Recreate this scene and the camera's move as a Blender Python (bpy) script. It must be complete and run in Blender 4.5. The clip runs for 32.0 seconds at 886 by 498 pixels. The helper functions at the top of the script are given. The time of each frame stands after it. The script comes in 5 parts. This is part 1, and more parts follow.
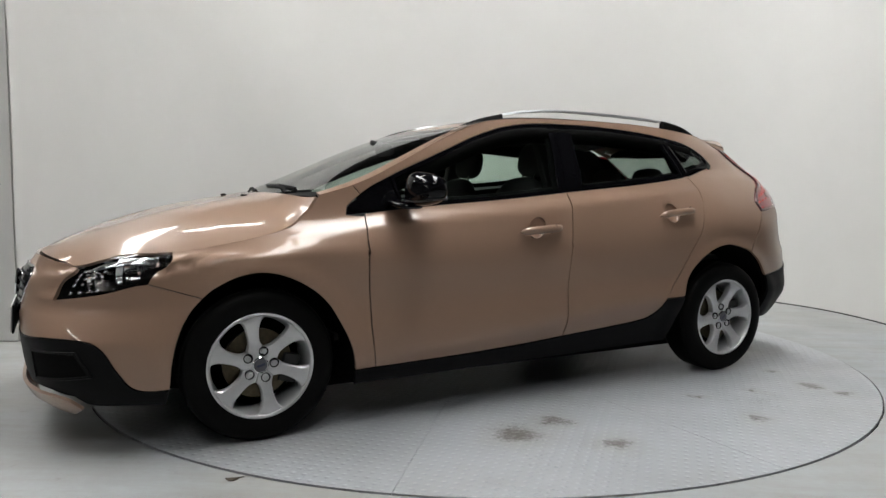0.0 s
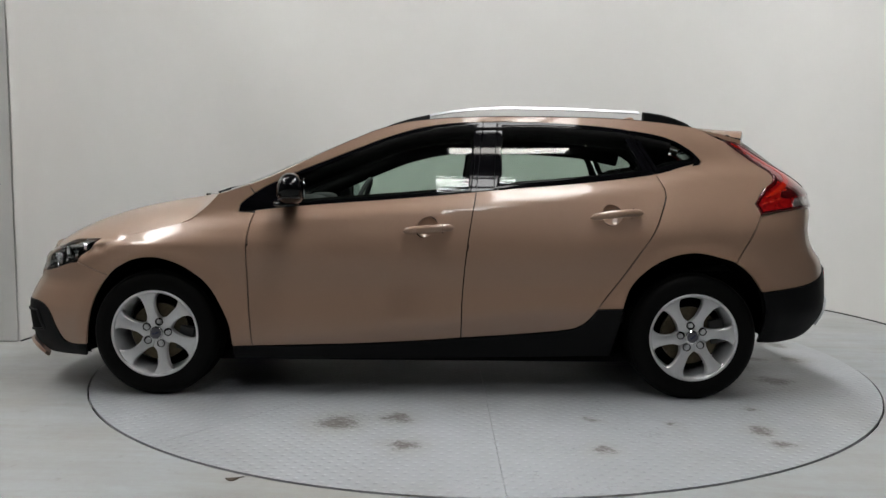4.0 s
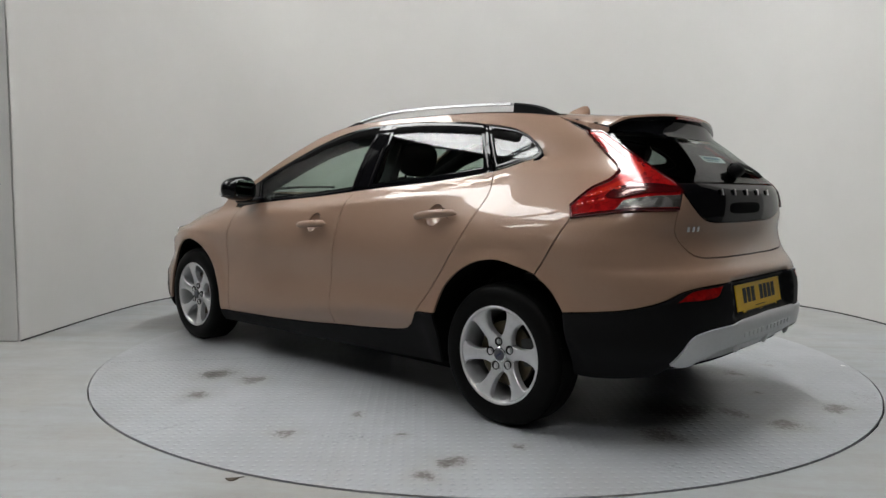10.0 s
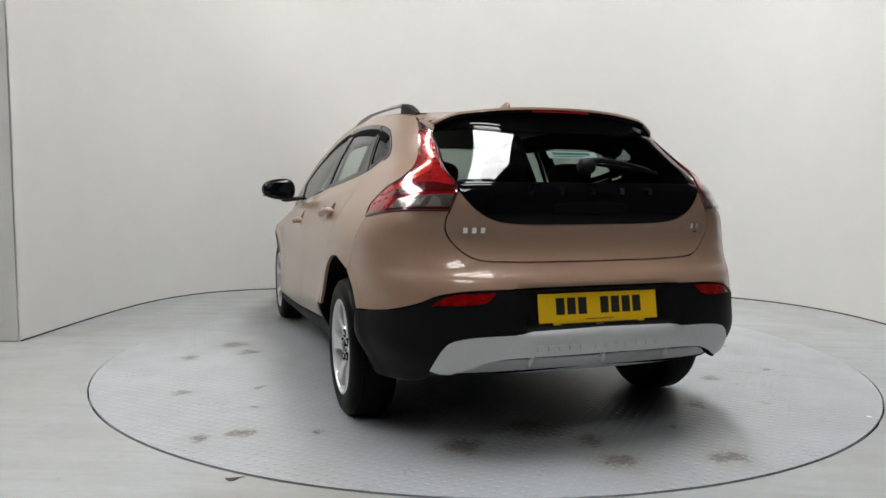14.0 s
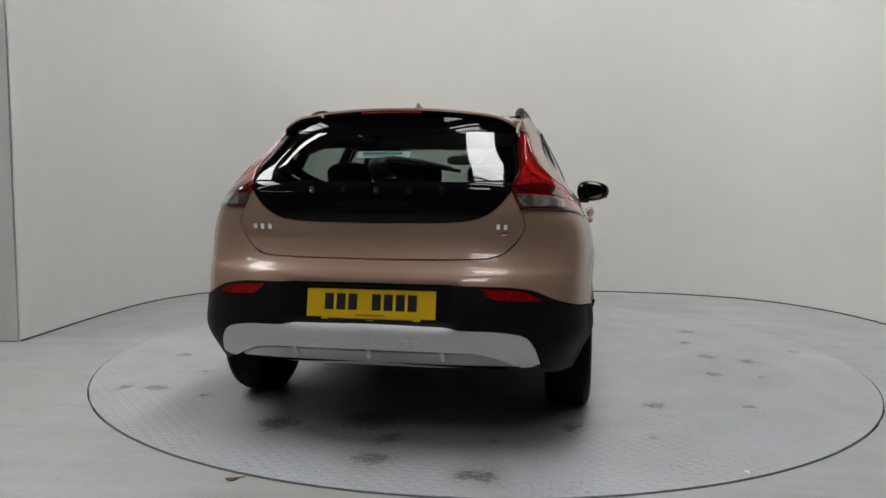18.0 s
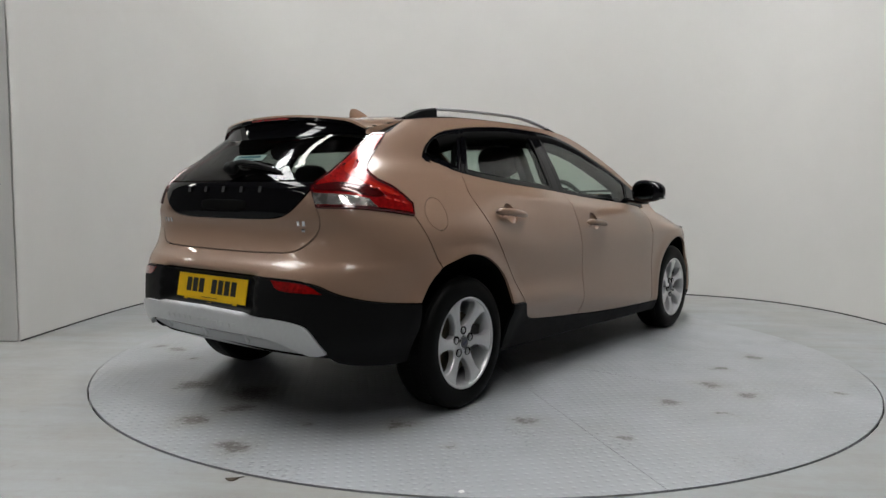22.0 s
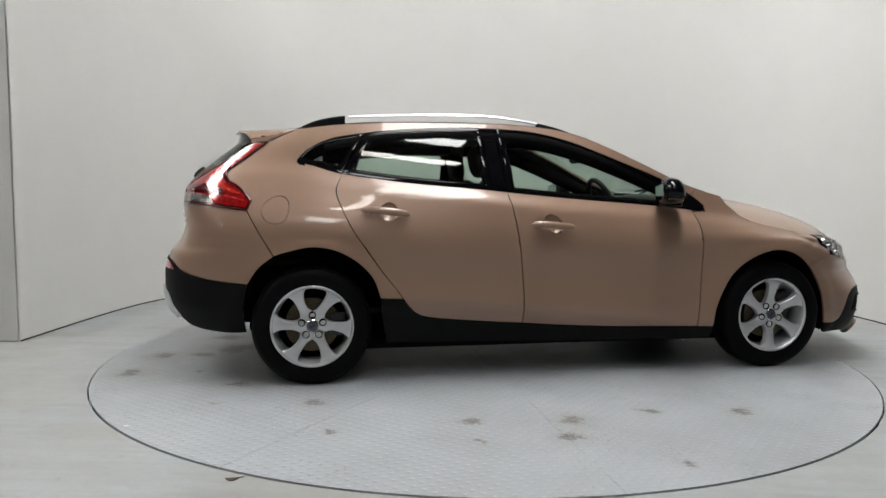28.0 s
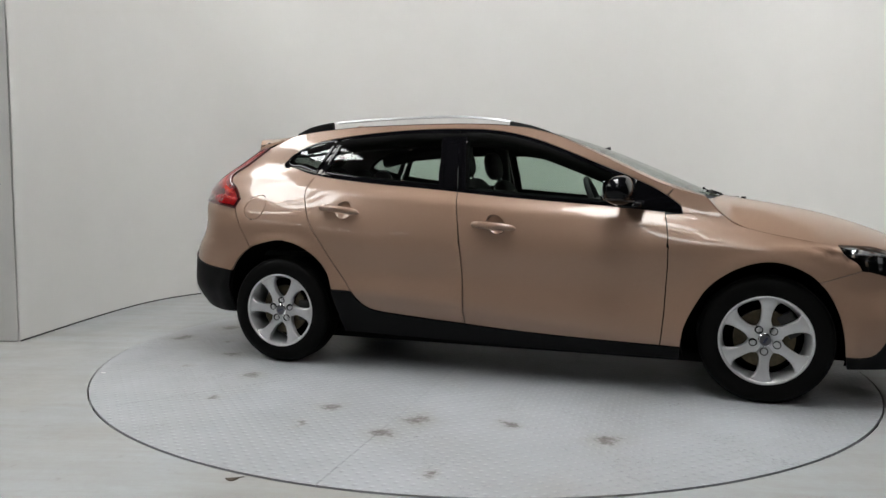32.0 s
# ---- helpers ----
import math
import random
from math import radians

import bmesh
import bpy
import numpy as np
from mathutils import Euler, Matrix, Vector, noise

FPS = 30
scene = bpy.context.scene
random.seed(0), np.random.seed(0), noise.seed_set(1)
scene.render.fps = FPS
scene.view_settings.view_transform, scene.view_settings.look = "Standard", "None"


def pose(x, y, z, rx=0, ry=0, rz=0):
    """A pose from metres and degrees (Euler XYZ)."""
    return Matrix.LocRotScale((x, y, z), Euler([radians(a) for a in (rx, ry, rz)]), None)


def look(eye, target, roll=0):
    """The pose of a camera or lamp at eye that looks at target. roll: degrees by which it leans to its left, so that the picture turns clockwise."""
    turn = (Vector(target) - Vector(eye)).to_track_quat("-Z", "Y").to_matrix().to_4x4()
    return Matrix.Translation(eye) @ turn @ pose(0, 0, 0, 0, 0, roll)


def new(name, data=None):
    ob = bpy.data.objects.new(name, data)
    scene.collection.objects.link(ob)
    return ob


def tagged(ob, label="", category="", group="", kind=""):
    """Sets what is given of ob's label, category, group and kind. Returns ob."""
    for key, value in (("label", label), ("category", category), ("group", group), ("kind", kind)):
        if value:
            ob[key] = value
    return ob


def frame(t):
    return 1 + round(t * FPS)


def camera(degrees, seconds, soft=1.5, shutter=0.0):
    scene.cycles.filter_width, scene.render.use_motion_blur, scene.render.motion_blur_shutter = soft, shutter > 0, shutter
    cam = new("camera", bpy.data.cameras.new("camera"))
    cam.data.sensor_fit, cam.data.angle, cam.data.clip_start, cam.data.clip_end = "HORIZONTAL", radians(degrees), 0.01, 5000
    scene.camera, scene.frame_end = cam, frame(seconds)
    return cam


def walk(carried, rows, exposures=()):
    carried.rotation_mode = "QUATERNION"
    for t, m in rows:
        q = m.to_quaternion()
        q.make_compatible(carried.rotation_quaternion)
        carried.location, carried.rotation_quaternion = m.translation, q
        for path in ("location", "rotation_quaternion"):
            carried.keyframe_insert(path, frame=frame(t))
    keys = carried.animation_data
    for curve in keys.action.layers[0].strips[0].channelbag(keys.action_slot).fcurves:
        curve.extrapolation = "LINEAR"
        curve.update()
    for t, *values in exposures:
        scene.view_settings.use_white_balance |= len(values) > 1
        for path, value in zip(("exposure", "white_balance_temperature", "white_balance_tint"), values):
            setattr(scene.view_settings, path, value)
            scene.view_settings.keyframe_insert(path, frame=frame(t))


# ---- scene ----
cam = camera(63.03, 32.0)
EYE = Vector((0, -4.566, 1.015))
YAW, PITCH, LEAN = radians(2.706), radians(-4.518), 0.323
AIM = EYE + Vector((-math.sin(YAW) * math.cos(PITCH), math.cos(YAW) * math.cos(PITCH), math.sin(PITCH)))
walk(cam, [(0, look(EYE, AIM, LEAN)), (32, look(EYE, AIM, LEAN))], [(0, 0.53), (2, 0.48), (3, 0.40), (6, 0.26), (9, 0.26), (11, 0.28), (12, 0.58), (13, 0.73), (14, 0.64), (17, 0.20), (18, 0.18), (20, 0.28), (21, 0.22), (23, 0.30), (25, 0.48), (28, 0.51), (29, 0.48), (30, 0.48), (31, 0.48), (32, 0.45)])

# ---- light: a dim warehouse under translucent rooflights and fluorescent battens ----
world = bpy.data.worlds.new("hall_air")
world.use_nodes = True
scene.world = world
sky = world.node_tree.nodes.new("ShaderNodeTexSky")
sky.sky_type, sky.sun_disc, sky.sun_elevation, sky.sun_rotation = "NISHITA", False, radians(35), radians(150)
world.node_tree.links.new(sky.outputs[0], world.node_tree.nodes["Background"].inputs[0])
world.node_tree.nodes["Background"].inputs[1].default_value = .08
ROOFLIGHT, TUBE = 13.0, 14.0


# ---- materials ----
class Mat:
    """A small builder for one node material."""

    def __init__(self, name, colour=(.5, .5, .5), rough=.5, metal=0., **more):
        self.m = bpy.data.materials.new(name)
        self.m.use_nodes = True
        self.n, self.l = self.m.node_tree.nodes, self.m.node_tree.links
        self.b = self.n["Principled BSDF"]
        self.set("Base Color", (*colour, 1))
        self.set("Roughness", rough)
        self.set("Metallic", metal)
        for k, v in more.items():
            self.set(k.replace("_", " "), v)

    def set(self, key, value):
        self.b.inputs[key].default_value = value

    def node(self, kind, **vals):
        nd = self.n.new(kind)
        for k, v in vals.items():
            nd.inputs[k.replace("_", " ")].default_value = v
        return nd

    def coords(self, space="Object"):
        return self.n.new("ShaderNodeTexCoord").outputs[space]

    def noise(self, scale, detail=4., rough=.6, space="Object"):
        nd = self.node("ShaderNodeTexNoise", Scale=scale, Detail=detail, Roughness=rough)
        self.l.new(self.coords(space), nd.inputs["Vector"])
        return nd.outputs["Fac"]

    def ramp(self, src, stops):
        r = self.n.new("ShaderNodeValToRGB")
        e = r.color_ramp.elements
        while len(e) < len(stops):
            e.new(.5)
        for el, (p, c) in zip(e, stops):
            el.position, el.color = p, (*c, 1) if len(c) == 3 else c
        self.l.new(src, r.inputs[0])
        return r.outputs[0]

    def mix(self, fac, a, b, kind="MIX"):
        x = self.n.new("ShaderNodeMix")
        x.data_type, x.blend_type = "RGBA", kind
        for s, v in ((0, fac), (6, a), (7, b)):
            if isinstance(v, bpy.types.NodeSocket):
                self.l.new(v, x.inputs[s])
            else:
                x.inputs[s].default_value = v if s == 0 else (*v, 1)
        return x.outputs[2]

    def math(self, op, a, b=0.):
        x = self.n.new("ShaderNodeMath")
        x.operation = op
        for s, v in ((0, a), (1, b)):
            if isinstance(v, bpy.types.NodeSocket):
                self.l.new(v, x.inputs[s])
            else:
                x.inputs[s].default_value = v
        return x.outputs[0]

    def colour(self, out):
        self.l.new(out, self.b.inputs["Base Color"])
        return self

    def to(self, key, out):
        self.l.new(out, self.b.inputs[key])
        return self

    def bump(self, out, strength=.2, dist=.01):
        x = self.node("ShaderNodeBump", Strength=strength, Distance=dist)
        self.l.new(out, x.inputs["Height"])
        self.l.new(x.outputs[0], self.b.inputs["Normal"])
        return self


def grained(name, colour, rough, metal=0., scale=30., amount=.12, bump=.0, dist=.002, **more):
    """A plain surface with variation at two scales in colour and gloss."""
    g = Mat(name, colour, rough, metal, **more)
    a, b = g.noise(scale), g.noise(scale * .07, 3.)
    f = g.math("ADD", g.math("MULTIPLY", a, .5), g.math("MULTIPLY", b, .5))
    lo, hi = [tuple(c * (1 + s * amount) for c in colour) for s in (-1, 1)]
    g.colour(g.ramp(f, [(.3, lo), (.7, hi)]))
    g.to("Roughness", g.math("ADD", g.math("MULTIPLY", b, .16), rough - .08))
    if bump:
        g.bump(a, bump, dist)
    return g.m


def paint_material():
    p = Mat("copper_paint", (.300, .192, .134), .34, .06, Coat_Weight=.8, Coat_Roughness=.015, Coat_IOR=1.43, Specular_IOR_Level=.3)
    v = p.n.new("ShaderNodeTexVoronoi")
    v.inputs["Scale"].default_value = 1400
    p.l.new(p.coords(), v.inputs["Vector"])
    flake = p.ramp(v.outputs["Color"], [(.2, (.258, .160, .110)), (.8, (.336, .216, .152))])
    dust = p.noise(2.2, 5.)
    p.colour(p.mix(p.math("MULTIPLY", dust, .12), flake, (.33, .25, .20)))
    p.to("Coat Roughness", p.math("MULTIPLY", p.noise(6., 3.), .03))
    return p.m


def glass_material(name, tint, extra=0., graze=.92):
    g = Mat(name)
    g.n.remove(g.b)
    clear, gloss, mixer = g.n.new("ShaderNodeBsdfTransparent"), g.n.new("ShaderNodeBsdfGlossy"), g.n.new("ShaderNodeMixShader")
    clear.inputs[0].default_value, gloss.inputs["Roughness"].default_value = (*tint, 1), .005
    w = g.n.new("ShaderNodeLayerWeight")
    w.inputs["Blend"].default_value = .5
    rise = g.math("POWER", w.outputs["Facing"], 5.)
    g.l.new(g.math("ADD", g.math("MULTIPLY", rise, graze - extra), .055 + extra), mixer.inputs[0])
    g.l.new(clear.outputs[0], mixer.inputs[1])
    g.l.new(gloss.outputs[0], mixer.inputs[2])
    g.l.new(mixer.outputs[0], g.n["Material Output"].inputs[0])
    return g.m


def glow_material(name, colour, strength):
    g = Mat(name, colour, .5)
    g.set("Emission Color", (*colour, 1))
    g.set("Emission Strength", strength)
    return g.m


def floor_material():
    f = Mat("painted_concrete", (.5, .52, .54), .45)
    patch = f.ramp(f.noise(.55, 6., .65), [(.36, (.300, .304, .296)), (.60, (.335, .360, .378))])
    streak = f.node("ShaderNodeTexNoise", Scale=1.6, Detail=6., Roughness=.7)
    mp = f.n.new("ShaderNodeMapping")
    mp.inputs["Scale"].default_value = (.5, 3.2, 1)
    f.l.new(f.coords(), mp.inputs[0])
    f.l.new(mp.outputs[0], streak.inputs["Vector"])
    worn = f.mix(f.ramp(streak.outputs["Fac"], [(.43, (0, 0, 0)), (.72, (.7, .7, .7))]), patch, (.25, .232, .20))
    grit = f.ramp(f.noise(22., 10., .8), [(.42, (.12, .12, .12)), (.62, (0, 0, 0))])
    worn = f.mix(grit, worn, (.20, .185, .155))
    dirt = f.ramp(f.noise(9., 8., .75), [(.60, (0, 0, 0)), (.74, (.5, .5, .5))])
    f.colour(f.mix(dirt, worn, (.15, .135, .11)))
    f.to("Roughness", f.math("ADD", f.math("MULTIPLY", f.noise(3.), .35), .25))
    f.bump(f.noise(60., 3.), .05, .003)
    return f.m


# x, y, radius; the widest is a dark area under the car's tail
STAINS = [(-.46, 1.76, .08), (-1.16, 1.50, .09), (-1.19, 1.69, .09), (-2.02, -.25, .12), (-1.60, .68, .17), (-1.70, .16, .12), (-1.50, .32, .24),
          (.35, 1.72, .12), (.66, 1.46, .17), (.40, 1.38, .12), (-.48, 1.38, .05), (-.82, 1.47, .06), (-1.26, 1.19, .05), (-1.94, .15, .11),
          (-.33, -1.38, .08), (.12, -1.45, .09), (.04, -1.66, .09), (-1.01, -1.0, .09), (-1.47, -.93, .05), (-1.42, -.60, .10), (-.94, -1.42, .05),
          (-.36, -1.66, .05), (.51, -1.37, .07), (.94, -1.43, .10), (.36, -1.99, .05), (-1.65, -.25, .05)]


def plate_material():
    """Painted chequer plate: raised lozenges in rows, scuffed and stained."""
    f = Mat("painted_chequer_plate", (.5, .52, .54), .38)
    base = f.ramp(f.noise(.9, 6., .65), [(.32, (.295, .306, .316)), (.68, (.365, .382, .403))])
    # scuffs and oil marks where tyres have stood: a soft patch for each, broken up by speckle
    warp = f.n.new("ShaderNodeMix")
    warp.data_type, warp.blend_type = "RGBA", "LINEAR_LIGHT"
    warp.inputs[0].default_value = .10
    wild = f.node("ShaderNodeTexNoise", Scale=7., Detail=4., Roughness=.6)
    f.l.new(f.coords(), wild.inputs["Vector"])
    f.l.new(f.coords(), warp.inputs[6])
    f.l.new(wild.outputs["Color"], warp.inputs[7])
    dirt = None
    for x, y, r in STAINS:
        d = f.n.new("ShaderNodeVectorMath")
        d.operation = "DISTANCE"
        f.l.new(warp.outputs[2], d.inputs[0])
        d.inputs[1].default_value = (x, y, 0)
        m = f.n.new("ShaderNodeMapRange")
        m.interpolation_type = "SMOOTHSTEP"
        for k, v in enumerate((r * 1.5, 0., 0., 1.), 1):
            m.inputs[k].default_value = v
        f.l.new(d.outputs["Value"], m.inputs[0])
        dirt = m.outputs[0] if dirt is None else f.math("MAXIMUM", dirt, m.outputs[0])
    smear = f.mix(f.math("MULTIPLY", dirt, .35), base, (.235, .205, .150))
    stray = f.math("MULTIPLY", f.noise(2.3, 5., .7), .42)
    load = f.math("ADD", f.math("MAXIMUM", f.math("MULTIPLY", dirt, .44), stray), f.math("MULTIPLY", f.noise(55., 9., .85), 1.0))
    stain = f.mix(f.ramp(load, [(.78, (0, 0, 0)), (.92, (.85, .85, .85))]), smear, (.050, .042, .030))
    film = f.ramp(f.noise(1.3, 7., .7), [(.52, (0, 0, 0)), (.80, (.38, .38, .38))])
    f.to("Roughness", f.math("ADD", f.math("MULTIPLY", f.noise(4.), .30), .22))
    mp = f.n.new("ShaderNodeMapping")
    mp.inputs["Rotation"].default_value = (0, 0, radians(45))
    mp.inputs["Scale"].default_value = (22, 22, 22)
    f.l.new(f.coords(), mp.inputs[0])
    ch = f.n.new("ShaderNodeTexChecker")
    ch.inputs["Scale"].default_value = 1
    f.l.new(mp.outputs[0], ch.inputs[0])
    waves = []
    for turn in (0, 1):
        w = f.n.new("ShaderNodeTexWave")
        w.bands_direction = "XY"[turn]
        w.inputs["Scale"].default_value = .315
        f.l.new(mp.outputs[0], w.inputs[0])
        waves.append(w.outputs["Fac"])
    lug = f.math("POWER", f.math("MULTIPLY", waves[0], waves[1]), 3.)
    scuffed = f.mix(film, stain, (.24, .215, .175))
    f.colour(f.mix(f.math("MULTIPLY", lug, .14), scuffed, (.44, .46, .48)))      # bare crowns of the lugs
    f.bump(lug, .6, .004)
    return f.m


PAINT = paint_material()
BLACK = grained("black_cladding", (.0055, .0055, .006), .55, bump=.15, scale=300., dist=.0006, Specular_IOR_Level=.10)
GLOSSB = grained("gloss_black", (.004, .004, .005), .05, scale=8., Specular_IOR_Level=.26)
RUBBER = grained("tyre_rubber", (.0035, .0035, .0035), .5, scale=60., bump=.1, Specular_IOR_Level=.07)
# near black: hidden inner parts, and shade drawn into hollows
SHELL = grained("dark_inner_metal", (.004, .004, .004), .8, Specular_IOR_Level=.05)
ALLOY = grained("silver_alloy", (.60, .60, .61), .36, .55, scale=40., amount=.06)
SILVER = grained("satin_silver_plastic", (.55, .56, .57), .38, .35, scale=60., amount=.05, bump=.05)
CHROME = grained("chrome", (.78, .78, .79), .08, 1., scale=20., amount=.03)
MIRROR = Mat("tinted_mirror", (.42, .46, .46), .02, 1.).m
RAIL = grained("brushed_rail", (.46, .47, .48), .40, .9, scale=60., amount=.05)
STEEL = grained("brake_steel", (.10, .082, .055), .5, .8, scale=40., amount=.4)
CABIN = grained("dark_cabin_trim", (.014, .014, .015), .7, scale=80., bump=.1)
CLOTH = grained("charcoal_seat_cloth", (.03, .03, .032), .85, scale=200., bump=.25)
LINER = grained("pale_roof_lining", (.30, .29, .27), .9, scale=120.)
GLASS = glass_material("tinted_window", (.70, .80, .74))
SCREEN = glass_material("windscreen_glass", (.74, .83, .78), .06)
PRIVACY = glass_material("rear_glass", (.42, .47, .445), .0, .55)
LENS = glass_material("clear_lens", (.93, .94, .95))


def lamp_red():
    """Ribbed red lens over faceted reflectors."""
    g = Mat("red_lens", (.36, .005, .006), .14, .25, Coat_Weight=1., Coat_Roughness=.01)
    v = g.n.new("ShaderNodeTexVoronoi")
    v.inputs["Scale"].default_value = 70
    g.l.new(g.coords(), v.inputs["Vector"])
    g.colour(g.ramp(v.outputs["Color"], [(.1, (.19, .003, .004)), (.9, (.36, .006, .006))]))
    return g.bump(g.noise(26., 2.), .10, .004).m


RED = lamp_red()
DEEPRED = Mat("dark_red_rim", (.07, .001, .002), .15, .2, Coat_Weight=1., Coat_Roughness=.01).m
# lamps are off: a faint emission stands in for reflected brightness
REDGLOW = Mat("bright_red_reflector", (.30, .004, .003), .14, .3, Coat_Weight=.6, Emission_Color=(1, .07, .02, 1), Emission_Strength=.10).m


def clear_lamp():
    """Clear lens over a faceted bright reflector."""
    g = Mat("smoked_clear_lens", (.3, .29, .28), .15, .75, Coat_Weight=1., Coat_Roughness=.01)
    v = g.n.new("ShaderNodeTexVoronoi")
    v.inputs["Scale"].default_value = 26
    g.l.new(g.coords(), v.inputs["Vector"])
    g.colour(g.ramp(v.outputs["Color"], [(.2, (.22, .20, .19)), (.8, (.70, .68, .66))]))
    return g.bump(v.outputs["Distance"], .14, .008).m


AMBER = clear_lamp()
YELLOW = grained("yellow_plate", (.78, .48, .01), .35, scale=60., amount=.05)
WHITEP = grained("white_plate", (.75, .75, .73), .35, scale=60., amount=.04)
INK = grained("black_ink", (.01, .01, .01), .5)
PAPER = grained("pale_sticker", (.55, .68, .66), .6, amount=.05)
BLUEINK = grained("blue_ink", (.03, .16, .22), .6)
WALLP = grained("white_wall_paint", (.60, .593, .575), .75, scale=3., amount=.025, bump=.03)
FLOOR, PLATE = floor_material(), plate_material()
DRYLEAF = grained("dry_leaf", (.045, .032, .02), .8, scale=120., amount=.3)
SEAM = grained("dark_gap", (.012, .012, .012), .8)
ROOFM = grained("grey_sheet_roof", (.05, .05, .052), .6, scale=6.)
STEELW = grained("painted_truss_steel", (.02, .02, .02), .5)
HALLW = grained("hall_blockwork", (.06, .06, .058), .8, scale=5.)
SKYLIGHT = glow_material("translucent_rooflight", (.96, .965, .96), ROOFLIGHT)
TUBEM = glow_material("fluorescent_tube", (1.0, .965, .905), TUBE)


# ---- mesh helpers ----
def part(name, bm, material, parent=None, label="", smooth=None):
    """Links a bmesh as one mesh object, under parent if there is one."""
    me = bpy.data.meshes.new(name)
    bm.normal_update()
    bm.to_mesh(me)
    bm.free()
    me.materials.append(material)
    if smooth is not None:
        for p in me.polygons:
            p.use_smooth = True
        me.set_sharp_from_angle(angle=radians(smooth))
    ob = new(name, me)
    if parent:
        ob.parent = parent
    if label:
        tagged(ob, label)
    return ob


def like(ob, name, m, parent=None, label=""):
    """Another object on ob's mesh."""
    c = new(name, ob.data)
    c.parent, c.matrix_basis = parent, m
    if label:
        tagged(c, label)
    return c


def box(sx, sy, sz, m=None, bevel=.0, bm=None, seg=2):
    b = bm or bmesh.new()
    one = bmesh.ops.create_cube(b, size=1)
    bmesh.ops.scale(b, vec=(sx, sy, sz), verts=one["verts"])
    if bevel:
        ed = list({e for v in one["verts"] for e in v.link_edges})
        r = bmesh.ops.bevel(b, geom=ed, offset=bevel, segments=seg, affect="EDGES", profile=.7)
        vs = list({v for f in r["faces"] for v in f.verts} | {v for v in one["verts"] if v.is_valid})
    else:
        vs = one["verts"]
    if m:
        bmesh.ops.transform(b, matrix=m, verts=vs)
    return b


def lathe(profile, steps=48, axis="y", bm=None):
    """Turns (radius, along) pairs round an axis."""
    b = bm or bmesh.new()
    rows = []
    for r, h in profile:
        ring_ = []
        for k in range(steps):
            a = 2 * math.pi * k / steps
            p = (r * math.cos(a), h, r * math.sin(a)) if axis == "y" else (r * math.cos(a), r * math.sin(a), h)
            ring_.append(b.verts.new(p))
        rows.append(ring_)
    for A, B in zip(rows, rows[1:]):
        for k in range(steps):
            b.faces.new((A[k], A[(k + 1) % steps], B[(k + 1) % steps], B[k]))
    return b


def tube(points, radius, steps=10, bm=None, flat=1.):
    """A round bar along a line of points."""
    b = bm or bmesh.new()
    P = [Vector(p) for p in points]
    rows = []
    for i, p in enumerate(P):
        d = (P[min(i + 1, len(P) - 1)] - P[max(i - 1, 0)]).normalized()
        u = d.cross(Vector((0, 0, 1)))
        u = u.normalized() if u.length > 1e-4 else Vector((1, 0, 0))
        w = u.cross(d)
        rad = radius(i / (len(P) - 1)) if callable(radius) else radius
        rows.append([b.verts.new(p + rad * (math.cos(a) * u + flat * math.sin(a) * w)) for a in (2 * math.pi * k / steps for k in range(steps))])
    for A, B in zip(rows, rows[1:]):
        for k in range(steps):
            b.faces.new((A[k], A[(k + 1) % steps], B[(k + 1) % steps], B[k]))
    b.faces.new(rows[0][::-1])
    b.faces.new(rows[-1])
    return b


def pch(pts):
    """Smooth monotone curve through (x, y) pairs, flat beyond its ends."""
    a = np.array(sorted(pts), float)
    X, Y = a[:, 0], a[:, 1]
    h, d = np.diff(X), np.diff(Y) / np.diff(X)
    m = np.concatenate([[d[0]], np.where(d[:-1] * d[1:] > 0, 2 * d[:-1] * d[1:] / (d[:-1] + d[1:] + 1e-12), 0), [d[-1]]])

    def f(x):
        x = np.clip(np.asarray(x, float), X[0], X[-1])
        i = np.clip(np.searchsorted(X, x) - 1, 0, len(X) - 2)
        t = (x - X[i]) / h[i]
        return ((2 * t**3 - 3 * t**2 + 1) * Y[i] + (t**3 - 2 * t**2 + t) * h[i] * m[i]
                + (3 * t**2 - 2 * t**3) * Y[i + 1] + (t**3 - t**2) * h[i] * m[i + 1])
    return f


# the car's own space: x to its nose, y to its left, z up from the ground, origin between the axles
BELT_Z = pch([(-1.75, 1.17), (-1.4, 1.168), (-1.16, 1.111), (-.77, 1.062), (-.45, 1.035), (.05, .988), (.63, .943), (.92, .912), (1.2, .885), (1.43, .845), (1.65, .785), (1.9, .72), (2.3, .62)])
BELT_Y = pch([(-1.9, .612), (-1.6, .646), (-1.39, .662), (-1.16, .703), (-.77, .742), (-.26, .768), (.5, .778), (.92, .775), (1.2, .768), (1.45, .765), (1.65, .765), (2.3, .74)])
ROOF_Y = pch([(-1.75, .44), (-1.4, .50), (-1.0, .54), (-.4, .55), (.3, .555), (1.0, .60)])
WIDTH = pch([(-2.1, .955), (-1.6, .972), (-1.2, .995), (-.7, 1.0), (.7, 1.0), (1.1, .995), (1.35, .995), (1.8, .98)])
CREASE_Z = pch([(-1.2, .455), (-.7, .45), (.0, .385), (.83, .30), (1.2, .28)])
NOSE_X = pch([(.12, 2.03), (.2, 2.145), (.3, 2.18), (.42, 2.195), (.52, 2.203), (.6, 2.198), (.66, 2.182), (.72, 2.135), (.8, 2.10), (1.0, 2.0), (1.42, 1.9)])
